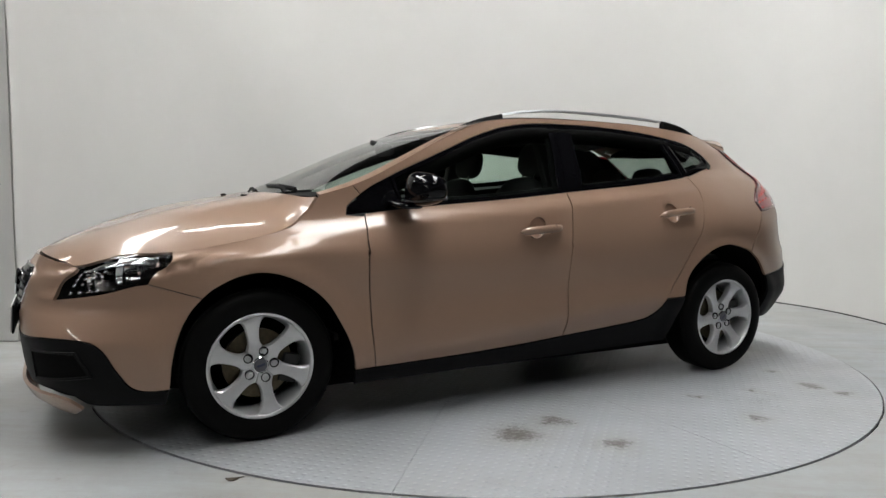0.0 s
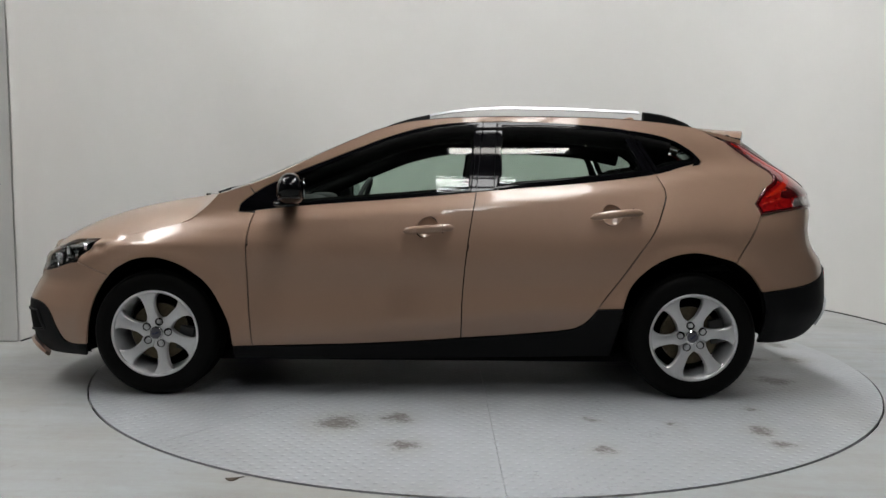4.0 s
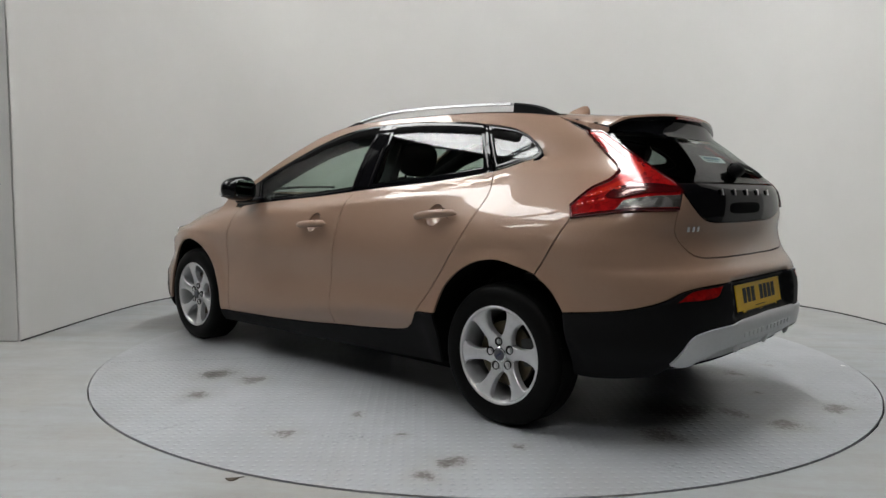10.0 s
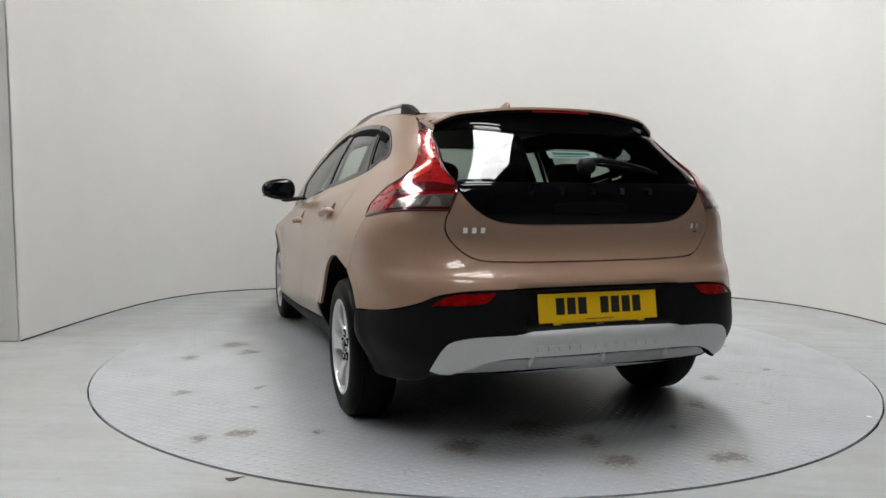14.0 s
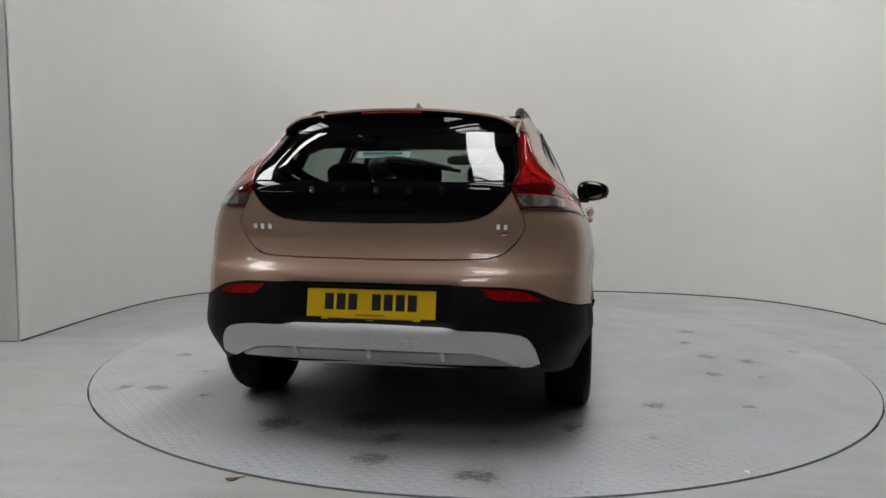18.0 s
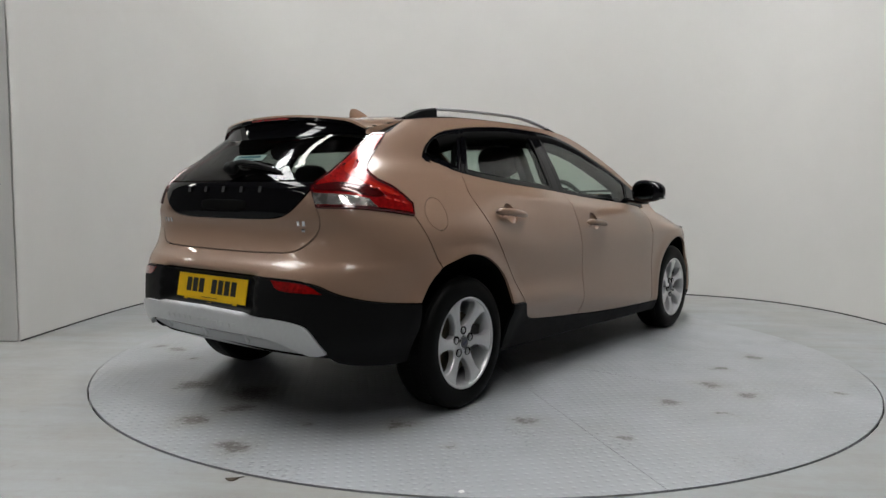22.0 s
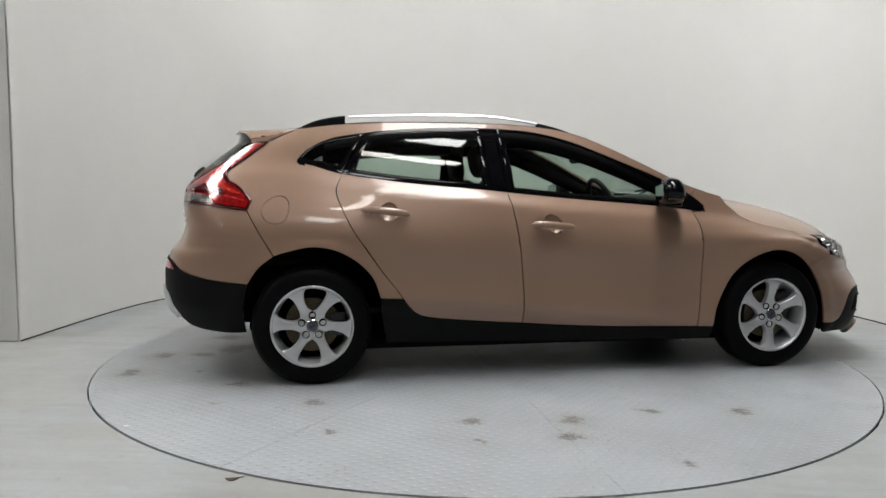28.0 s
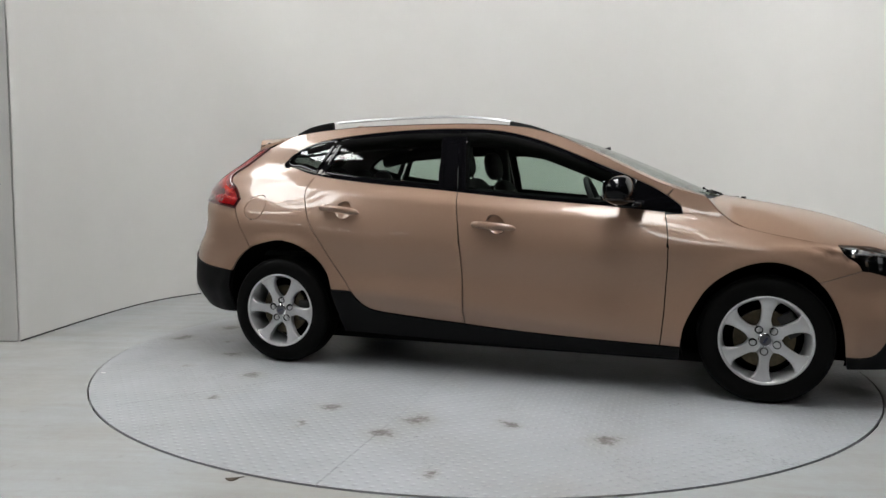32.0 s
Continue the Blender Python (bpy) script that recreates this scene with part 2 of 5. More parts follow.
TAIL_X = pch([(.12, -1.93), (.25, -2.03), (.32, -2.10), (.42, -2.145), (.56, -2.15), (.64, -2.135), (.69, -2.115), (.72, -2.085), (.75, -2.062), (.80, -2.036), (.85, -2.025), (.90, -2.031), (.95, -2.033), (1.02, -2.030), (1.08, -1.99), (1.15, -1.915), (1.23, -1.82), (1.28, -1.755), (1.32, -1.70), (1.42, -1.58)])


def half_width(x, z):
    """Half the body's width at x along and z up, before the ends are rounded."""
    x, z = np.broadcast_arrays(np.asarray(x, float), np.asarray(z, float))
    k, zb, yb, yr, zc = WIDTH(x), BELT_Z(x), BELT_Y(x), ROOF_Y(x), CREASE_Z(x)
    haunch = np.clip((np.abs(x + .05) - .55) / .6, 0, 1) * np.where(x < 0, .085, .05)      # the shoulders stand out over the wheels
    Z = np.stack([zc * 0 + .08, zc - .11, zc, .56 + 0 * x, .70 + haunch, zb - .075, zb, (zb + 1.42) / 2, 1.42 + 0 * x])
    Y = np.stack([.72 * k, .848 * k, .894 * k, .881 * k, .886 * k, yb + .068 - .008 * np.clip((-x - .55) / .5, 0, 1) * np.clip((x + 1.75) / .3, 0, 1), yb, (yb + yr) / 2 + .018, yr])
    h, d = np.diff(Z, axis=0), np.diff(Y, axis=0) / np.diff(Z, axis=0)
    m = np.concatenate([d[:1], np.where(d[:-1] * d[1:] > 0, 2 * d[:-1] * d[1:] / (d[:-1] + d[1:] + 1e-12), 0), d[-1:]])
    i = np.clip((z[None] >= Z).sum(0) - 1, 0, 7)
    g = lambda A, j: np.take_along_axis(A, j[None], 0)[0]
    hh = g(h, i)
    t = np.clip((z - g(Z, i)) / hh, -.5, 1.5)
    y = ((2 * t**3 - 3 * t**2 + 1) * g(Y, i) + (t**3 - 2 * t**2 + t) * hh * g(m, i)
         + (3 * t**2 - 2 * t**3) * g(Y, i + 1) + (t**3 - t**2) * hh * g(m, i + 1))
    for cx, r0 in ((1.323, .385), (-1.323, .405)):          # flared lips round the wheel arches
        r = np.hypot(x - cx, z - .31)
        w = np.clip(1 - np.abs(r - r0) / .07, 0, 1)
        y = y + .014 * w * w * (3 - 2 * w)
    return y


def outline(z, n=641):
    """The body's plan outline at height z, from the middle of the tail to the middle of the nose (left half)."""
    xf, xr = float(NOSE_X(z)), float(TAIL_X(z))
    xa, xb = min(1.2, xf - .9), max(-1.45, xr + .62)
    u = np.linspace(0, math.pi / 2, 60)
    k = 2 / (3.4 + .9 * min(max((z - .72) / .2, 0), 1))          # squarer at the lamps than at the bumper
    xs = np.concatenate([xb + (xr - xb) * np.sin(u[::-1]) ** k, np.linspace(xb, xa, 60)[1:-1], xa + (xf - xa) * np.sin(u) ** (2 / 3.0)])
    e = np.concatenate([np.cos(u[::-1]) ** k, np.ones(58), np.cos(u) ** (2 / (2.05 + 1.35 * min(max((.55 - z) / .12, 0), 1)))])          # full at the lower corners
    ys = half_width(np.clip(xs, -2.1, 2.3), z) * e
    s = np.concatenate([[0], np.cumsum(np.hypot(np.diff(xs), np.diff(ys)))])
    q = np.linspace(0, s[-1], n)
    return np.interp(q, s, xs), np.interp(q, s, ys)


ZS = np.linspace(.10, 1.42, 265)
RING = np.array([outline(z) for z in ZS])                    # height, (x, y), step along
for turn, (ax, wide) in enumerate(((0, 4), (2, 7))):         # ease the knots of the curves
    kern = np.exp(-np.linspace(-2, 2, 2 * wide + 1) ** 2)
    kern /= kern.sum()
    pad = [(wide, wide) if k == ax else (0, 0) for k in range(3)]
    big = np.pad(RING, pad, mode="reflect", reflect_type="odd")
    RING = sum(k * np.take(big, range(i, i + RING.shape[ax]), axis=ax) for i, k in enumerate(kern))
RING[:, 1, 0] = RING[:, 1, -1] = 0
SPAN = 5.4


def ring(q, z):
    """Body surface: q from 0 (middle of the tail) to SPAN (middle of the nose), z up."""
    q, z = np.broadcast_arrays(np.asarray(q, float), np.asarray(z, float))
    a = np.clip(q / SPAN, 0, 1) * 640
    b = np.clip((z - ZS[0]) / (ZS[1] - ZS[0]), 0, len(ZS) - 1.001)
    i, j = np.clip(a.astype(int), 0, 639), b.astype(int)
    f, g = a - i, b - j
    o = [(RING[j, c, i] * (1 - f) + RING[j, c, i + 1] * f) * (1 - g) + (RING[j + 1, c, i] * (1 - f) + RING[j + 1, c, i + 1] * f) * g for c in (0, 1)]
    # the number plate's recess in the rear bumper
    deep = np.clip((.36 - o[1]) / .06, 0, 1) * np.clip((z - .485) / .03, 0, 1) * np.clip((.668 - z) / .03, 0, 1) * (q < SPAN / 3)
    return np.stack([o[0] + .046 * deep, o[1], z], -1)


def q_of(v, z, axis=0, tail=True):
    """q of the point at height z whose x (axis 0) or, at the tail or nose, y (axis 1) is v."""
    xs, ys = (RING[min(max(int(round((z - ZS[0]) / .005)), 0), 264), c] for c in (0, 1))
    qs = np.linspace(0, SPAN, 641)
    if axis == 0:
        return float(np.interp(v, xs, qs))
    return float(np.interp(v, ys[:240], qs[:240])) if tail else float(np.interp(-v, -ys[400:], qs[400:]))


# ---- the hall ----
def curve_points(n=72):
    """Foot of the curved backdrop wall: a rounded square, open towards the camera."""
    out = []
    for k in range(n + 1):
        a = math.pi * (1 - k / n)
        c, s = math.cos(a), math.sin(a)
        bow, reach = (4.4, 3.10) if c < 0 else (3.5, 3.20)
        out.append((.04 + reach * math.copysign(abs(c) ** (2 / bow), c), .08 + 2.86 * abs(s) ** (2 / bow)))
    return out


def build_hall():
    b = bmesh.new()
    ring_ = [b.verts.new((40 * math.cos(a), 40 * math.sin(a), -.004)) for a in (2 * math.pi * k / 48 for k in range(48))]
    inner = [b.verts.new((2.2365 * math.cos(a), 2.2365 * math.sin(a), -.004)) for a in (2 * math.pi * k / 192 for k in range(192))]
    for k in range(48):
        for j in range(4):
            b.faces.new((inner[4 * k + j], inner[(4 * k + j + 1) % 192], ring_[(k + 1) % 48]) if j >= 2 else (inner[4 * k + j], inner[4 * k + j + 1], ring_[k]))
        b.faces.new((inner[4 * k + 2], ring_[(k + 1) % 48], ring_[k]))
    low = [b.verts.new((v.co.x, v.co.y, -.06)) for v in inner]
    for k in range(192):
        b.faces.new((inner[k], low[k], low[(k + 1) % 192], inner[(k + 1) % 192]))
    b.faces.new(low)
    floor = tagged(part("floor", b, FLOOR), "grey-blue painted concrete floor with scuffs", "floor", kind="structure")

    pts = curve_points()
    b = bmesh.new()
    rows = []
    for z in (0, .8, 1.6, 2.4, 3.12):
        rows.append([b.verts.new((x, y, z)) for x, y in pts])
    out = []
    for i, (x, y) in enumerate(pts):
        p, q = Vector(pts[max(i - 1, 0)]), Vector(pts[min(i + 1, len(pts) - 1)])
        d = (q - p).normalized()
        out.append((x - d.y * .12, y + d.x * .12))
    top = [b.verts.new((x, y, 3.12)) for x, y in out]
    foot = [b.verts.new((x, y, 0)) for x, y in out]
    for A, B in [*zip(rows, rows[1:]), (rows[-1], top), (top, foot)]:
        for k in range(len(pts) - 1):
            b.faces.new((A[k], B[k], B[k + 1], A[k + 1]))
    tagged(part("wall_backdrop", b, WALLP, smooth=40), "white painted curved studio backdrop wall", "wall", kind="structure")
    # dark joint along its foot
    b = bmesh.new()
    prev = None
    for i, (x, y) in enumerate(pts):
        p, q = Vector(pts[max(i - 1, 0)]), Vector(pts[min(i + 1, len(pts) - 1)])
        d = (q - p).normalized()
        n = Vector((d.y, -d.x))
        row = [b.verts.new((x + n.x * k, y + n.y * k, h)) for k, h in ((.0, .006), (.005, .004), (.006, -.004))]
        if prev:
            for j in (0, 1):
                b.faces.new((prev[j], prev[j + 1], row[j + 1], row[j]))
        prev = row
    tagged(part("trim_backdrop_joint", b, SEAM), "thin dark line along the foot of the backdrop", "trim", kind="structure")
    # flat return walls beside the backdrop's two ends
    for name, x in (("wall_return_left", -4.6), ("wall_return_right", 4.65)):
        b = box(.9, .12, 3.12, pose(-3.523 if x < 0 else 3.693, .142, 1.56), .004)
        ob = tagged(part(name, b, WALLP), "white painted flat return wall with small scuff marks", "wall", kind="structure")
        if x < 0:
            for z, w in ((1.274, .016), (1.051, .022)):
                part("scuff", rounded_chip(w, .006), SEAM, ob, "dark scuff").matrix_basis = pose(-3.158, .0815, z, 90, 0, 20)
    # hall shell: the unseen walls are added and dark, to cut low-angle light
    for name, sx, sy, x, y in (("wall_hall_back", 24, .2, 0, 7.1), ("wall_hall_front", 24, .2, 0, -30.1), ("wall_hall_left", .2, 37, -12.1, -11.5), ("wall_hall_right", .2, 37, 12.1, -11.5)):
        tagged(part(name, box(sx, sy, 6.4, pose(x, y, 3.2)), HALLW), "dim grey wall added around the unseen hall", "wall", kind="structure")
    b = bmesh.new()
    box(24.4, 37.4, .12, pose(0, -11.5, 6.46), bm=b)
    tagged(part("ceiling", b, ROOFM), "dark grey sheet roof of the hall", "ceiling", kind="structure")
    first = None
    for x, y in ((.80, -1.95), (.80, 0.), (.80, 1.95), (.40, -6.9), (-5.4, -1.95), (-5.4, 0.), (-5.4, 1.95)):
        root = tagged(new("rooflight"), "translucent daylight rooflight panel with dark glazing bars", "rooflight", "rooflights in the hall roof")
        root.matrix_basis = pose(x, y, 6.36)
        if first is None:
            sheet = part("sheet", box(1.5, 1.9, .02), SKYLIGHT, root)
            bar = part("bar", box(.05, 2.0, .05, pose(0, 0, -.02), .004), STEELW, root)
            cross = part("crossbar", box(1.6, .05, .05, pose(0, 0, -.02), .004), STEELW, root)
            bar.matrix_basis, cross.matrix_basis = pose(-.77, 0, 0), pose(0, -.97, 0)
            first = (sheet, bar, cross)
        else:
            like(first[0], "sheet", Matrix(), root)
            like(first[1], "bar", pose(-.77, 0, 0), root)
            like(first[2], "crossbar", pose(0, -.97, 0), root)
        like(first[1], "bar", pose(.77, 0, 0), root)
        for k in (.97,):
            like(first[2], "crossbar", pose(0, k, 0), root)
    # fluorescent battens
    first = None
    for x, y, turn in ((-5.8, -2.8, 0), (.6, -3.1, 0), (-2.6, .6, 0), (-8.6, 1.6, 0), *((-9.6, -6.2 - 2.0 * k, 90) for k in range(4))):
        root = tagged(new("fluorescent_batten"), "white fluorescent batten lamp with a glowing diffuser under the roof", "lamp", "battens under the roof")
        root.matrix_basis = pose(x, y, 4.9, 0, 0, turn)
        if first is None:
            first = [part("body", box(1.55, .12, .05, pose(0, 0, .052), .008), WHITEP, root),
                     part("diffuser", box(1.48, .24, .05, None, .015), TUBEM, root),
                     part("hanger", tube([(0, 0, .09), (0, 0, 1.5)], .006, 6), STEELW, root)]
            first[2].matrix_basis = pose(-.6, 0, 0)
        else:
            like(first[0], "body", Matrix(), root)
            like(first[1], "diffuser", Matrix(), root)
            like(first[2], "hanger", pose(-.6, 0, 0), root)
        like(first[2], "hanger", pose(.6, 0, 0), root)
    # roof trusses
    first = None
    for y in (-28, -24.5, -21, -17.5, -14, -10, -6, -2, 2, 6):
        root = tagged(new("roof_truss"), "dark painted steel lattice roof truss", "truss", "roof trusses")
        root.matrix_basis = pose(0, y, 5.35)
        if first is None:
            c1 = part("chord", box(23.8, .09, .09, None, .006), STEELW, root)
            b = bmesh.new()
            for k in range(24):
                a = (-11.5 + k, 0, 0 if k % 2 else .85)
                e = (-10.5 + k, 0, .85 if k % 2 else 0)
                tube([a, e], .022, 6, b)
            w = part("lattice", b, STEELW, root)
            first = (c1, w)
        else:
            like(first[0], "chord", Matrix(), root)
            like(first[1], "lattice", Matrix(), root)
        like(first[0], "chord", pose(0, 0, .85), root)


def build_turntable():
    root = tagged(new("turntable"), "round grey painted chequer-plate turntable with scuffs", "turntable")
    R = 2.228
    # plates cut as sectors along two diameters, each a part with a fine joint
    cuts = [52.5, 90.8, 232.5, 270.8, 412.5]
    for a0, a1 in zip(cuts, cuts[1:]):
        p, n = bmesh.new(), 48
        mid, gap = radians((a0 + a1) / 2), .0011
        d = gap / math.sin(radians(a1 - a0) / 2)
        c = p.verts.new((d * math.cos(mid), d * math.sin(mid), 0))
        arc = [p.verts.new((R * math.cos(a), R * math.sin(a), 0)) for a in np.linspace(radians(a0) + gap / R, radians(a1) - gap / R, n + 1)]
        for k in range(n):
            p.faces.new((c, arc[k], arc[k + 1]))
        r = bmesh.ops.extrude_face_region(p, geom=p.faces[:])
        bmesh.ops.translate(p, vec=(0, 0, -.012), verts=[v for v in r["geom"] if isinstance(v, bmesh.types.BMVert)])
        bmesh.ops.recalc_face_normals(p, faces=p.faces[:])
        part("deck_plate", p, PLATE, root)
    part("rim", lathe([(R + .001, -.022), (R + .004, -.0215), (R + .007, -.022), (R + .007, -.05), (R + .001, -.05)], 192, "z"), SEAM, root, "dark rim gap of the turntable")
    part("drum", lathe([(0.001, -.0135), (R - .01, -.0135), (R - .01, -.055), (.001, -.055)], 96, "z"), SHELL, root)
    # a white paint fleck trodden onto the deck
    part("paint_fleck", rounded_chip(.016, .011), WHITEP, root, "white paint fleck").matrix_basis = pose(-1.811, -1.224, .001, 0, 0, 30)
    return root


def rounded_chip(a, b, curl=.0, n=11):
    """A small thin irregular flake, lying flat."""
    bm, rnd = bmesh.new(), random.Random(4)
    rim = [(a * k, b * s) for k, s in ((math.cos(2 * math.pi * i / n) * rnd.uniform(.7, 1.1), math.sin(2 * math.pi * i / n) * rnd.uniform(.7, 1.1)) for i in range(n))]
    top = [bm.verts.new((x, y, .0015 + curl * (x / a) ** 2)) for x, y in rim]
    low = [bm.verts.new((x, y, curl * (x / a) ** 2)) for x, y in rim]
    up, down = bm.verts.new((0, 0, .0025)), bm.verts.new((0, 0, 0))
    for i in range(n):
        j = (i + 1) % n
        bm.faces.new((top[i], top[j], up))
        bm.faces.new((low[j], low[i], down))
        bm.faces.new((top[j], top[i], low[i], low[j]))
    return bm


def build_litter():
    """A dead leaf on the floor beside the turntable."""
    leaf = tagged(new("dead_leaf"), "small dry brown leaf lying on the concrete floor", "leaf")
    leaf.matrix_basis = pose(-.857, -2.118, -.004, 0, 0, 20)
    part("blade", rounded_chip(.030, .015, .007), DRYLEAF, leaf)
    part("stalk", tube([(.018, 0, .005), (.030, .003, .004), (.040, .009, .002)], .0012, 6), DRYLEAF, leaf)


build_hall()
build_litter()
turntable = build_turntable()


# ---- panels cut out of the car's surfaces ----
from mathutils.geometry import delaunay_2d_cdt


def spline(pts, step=.02):
    """A smooth open line through 2D points."""
    P = [Vector(p) for p in pts]
    if len(P) == 2:
        n = max(1, int((P[1] - P[0]).length / step))
        return [P[0].lerp(P[1], k / n) for k in range(n + 1)]
    out = []
    for i in range(len(P) - 1):
        a, b = P[i], P[i + 1]
        ta = (b - P[i - 1]) * .5 if i else (b - a)
        tb = (P[i + 2] - a) * .5 if i + 2 < len(P) else (b - a)
        L = (b - a).length
        ta, tb = ta * (L / max(ta.length, 1e-6)), tb * (L / max(tb.length, 1e-6))
        n = max(1, int(L / step))
        for k in range(n):
            t = k / n
            out.append((2 * t**3 - 3 * t**2 + 1) * a + (t**3 - 2 * t**2 + t) * ta + (3 * t**2 - 2 * t**3) * b + (t**3 - t**2) * tb)
    return out + [P[-1]]


def to_q(p):
    """(x, z) or (y, z, 't' at the tail or 'n' at the nose) to (q, z)."""
    return (q_of(p[0], p[1]), p[1]) if len(p) == 2 else (q_of(p[0], p[1], 1, p[2] == "t"), p[1])


def loop(*chains, conv=to_q, step=.02):
    """A closed outline from chains of points, sharp where the chains join."""
    out = []
    for c in chains:
        if conv and len({p[2:] for p in c}) == 1:       # one kind of coordinates: smooth first, then wrap
            s = [Vector(conv((*p, *c[0][2:]))) for p in spline([p[:2] for p in c], step)]
        else:
            s = spline([conv(p) if conv else p for p in c], step)
        out += [p for p in s if not out or (p - out[-1]).length > 1e-4]
    while (out[0] - out[-1]).length < 1e-4:
        out.pop()
    return out


def inset(pts, d):
    """The outline moved inwards by d."""
    area = sum(a.x * b.y - b.x * a.y for a, b in zip(pts, pts[1:] + pts[:1]))
    s, n, out = (1 if area > 0 else -1), len(pts), []
    for i in range(n):
        a, b, c = pts[i - 1], pts[i], pts[(i + 1) % n]
        u, w = (b - a).normalized(), (c - b).normalized()
        na, nb = Vector((-u.y, u.x)) * s, Vector((-w.y, w.x)) * s
        m = na + nb
        m = m / max(m.length_squared / 2, .5)
        out.append(b + m * d)
    return out


def normals_of(surface, uv, flip):
    e = 8e-3
    du = surface(uv[:, 0] + e, uv[:, 1]) - surface(uv[:, 0] - e, uv[:, 1])
    dv = surface(uv[:, 0], uv[:, 1] + e) - surface(uv[:, 0], uv[:, 1] - e)
    n = np.cross(du, dv)
    n /= np.linalg.norm(n, axis=1, keepdims=True) + 1e-12
    return -n if flip else n


def panel(name, outline_, surface, material, parent, label="", side=1, gap=.0027, step=.03, rim=.014, lift=0., mirror=False, flip=True, holes=()):
    """A pressed panel: the part of a surface inside an outline, with a folded rim. side -1: on the car's right. mirror: both halves in one."""
    pts = inset(outline_, gap) if gap else list(outline_)
    if mirror:      # the middle line stays closed
        ends = (0., SPAN) if flip else ()
        pts = [Vector((a.x, b.y)) if a.x in ends else (Vector((b.x, 0)) if not flip and abs(a.y) < 1e-6 else b) for a, b in zip(outline_, pts)]
    lo = [min(p[i] for p in pts) for i in (0, 1)]
    hi = [max(p[i] for p in pts) for i in (0, 1)]
    n = len(pts)
    rings = [list(range(n))]
    grid = []
    rows = int((hi[1] - lo[1]) / (step * .87)) + 1
    for j in range(rows):
        y = lo[1] + (j + .5) * step * .87
        x = lo[0] + (step / 2 if j % 2 else step)
        while x < hi[0]:
            grid.append(Vector((x, y)))
            x += step
    for h in holes:
        rings.append(list(range(len(pts), len(pts) + len(h))))
        pts = pts + list(h)
    near = np.array([tuple(p) for p in pts])
    g = np.array([tuple(p) for p in grid]) if grid else np.zeros((0, 2))
    if len(g):
        d = np.sqrt(((g[:, None] - near[None]) ** 2).sum(2)).min(1)
        grid = [p for p, k in zip(grid, d) if k > step * .42 and not any((p - sum(h, Vector((0, 0))) / len(h)).length < max((w - sum(h, Vector((0, 0))) / len(h)).length for w in h) for h in holes)]
    vs, _, fs, *_ = delaunay_2d_cdt(pts + grid, [], rings, 2 if holes else 1, 1e-6)
    uv = np.array([tuple(v) for v in vs])
    co, no = surface(uv[:, 0], uv[:, 1]), normals_of(surface, uv, flip)
    co = co + no * lift
    # boundary edges for the rim
    count = {}
    for f in fs:
        for a, b in zip(f, f[1:] + f[:1]):
            count[(min(a, b), max(a, b))] = count.get((min(a, b), max(a, b)), 0) + 1
    faces = [list(f) for f in fs]
    f0 = faces[len(faces) // 2]
    if np.dot(np.cross(co[f0[1]] - co[f0[0]], co[f0[2]] - co[f0[0]]), no[f0[0]]) < 0:
        faces = [f[::-1] for f in faces]
    V = co.tolist()
    L = [[no[i] for i in f] for f in faces]              # a normal for each corner
    if rim:
        low = {}
        for f in list(faces):
            for a, b in zip(f, f[1:] + f[:1]):
                if count[(min(a, b), max(a, b))] == 1 and not (mirror and abs(co[a][1]) < .002 and abs(co[b][1]) < .002):
                    m = np.cross(co[b] - co[a], (no[a] + no[b]) / 2)
                    m /= np.linalg.norm(m) + 1e-12
                    for i in (a, b):
                        if i not in low:
                            low[i] = len(V)
                            V.append((co[i] - no[i] * rim).tolist())
                    faces.append([a, low[a], low[b], b])
                    L.append([m] * 4)
    V = np.array(V)
    if mirror:
        k = len(V)
        twin = [i if abs(v[1]) < 1e-4 else i + k for i, v in enumerate(V)]
        V = np.concatenate([V, V * (1, -1, 1)])
        L = L + [[n * (1, -1, 1) for n in l[::-1]] for l in L]
        faces = faces + [[twin[i] for i in f[::-1]] for f in faces]
    used = sorted({i for f in faces for i in f})
    at = {i: k for k, i in enumerate(used)}
    V, faces = V[used], [[at[i] for i in f] for f in faces]
    if side < 0:
        V, L, faces = V * (1, -1, 1), [[n * (1, -1, 1) for n in l[::-1]] for l in L], [f[::-1] for f in faces]
    me = bpy.data.meshes.new(name)
    me.from_pydata(V.tolist(), [], faces)
    me.materials.append(material)
    for p in me.polygons:
        p.use_smooth = True
    me.normals_split_custom_set([tuple(n) for l in L for n in l])
    ob = new(name, me)
    ob.parent = parent
    if label:
        tagged(ob, label)
    return ob


def band(name, outline_, width, surface, material, parent, side=1, proud=.004, label=""):
    """A raised moulding of that width just inside an outline."""
    n = len(outline_)
    rows = []
    for d, h in ((0, -.008), (0.0005, proud * .7), (.2 * width, proud), (.8 * width, proud), (width - .0005, proud * .5), (width, -.008)):
        p = np.array([tuple(v) for v in inset(outline_, d)])
        co = surface(p[:, 0], p[:, 1]) + normals_of(surface, p, True) * h
        rows.append(co * (1, side, 1))
    b = bmesh.new()
    R = [[b.verts.new(v) for v in r] for r in rows]
    for A, B in zip(R, R[1:]):
        for k in range(n):
            b.faces.new((A[k], A[(k + 1) % n], B[(k + 1) % n], B[k]))
    bmesh.ops.recalc_face_normals(b, faces=b.faces[:])
    return part(name, b, material, parent, label, 40)


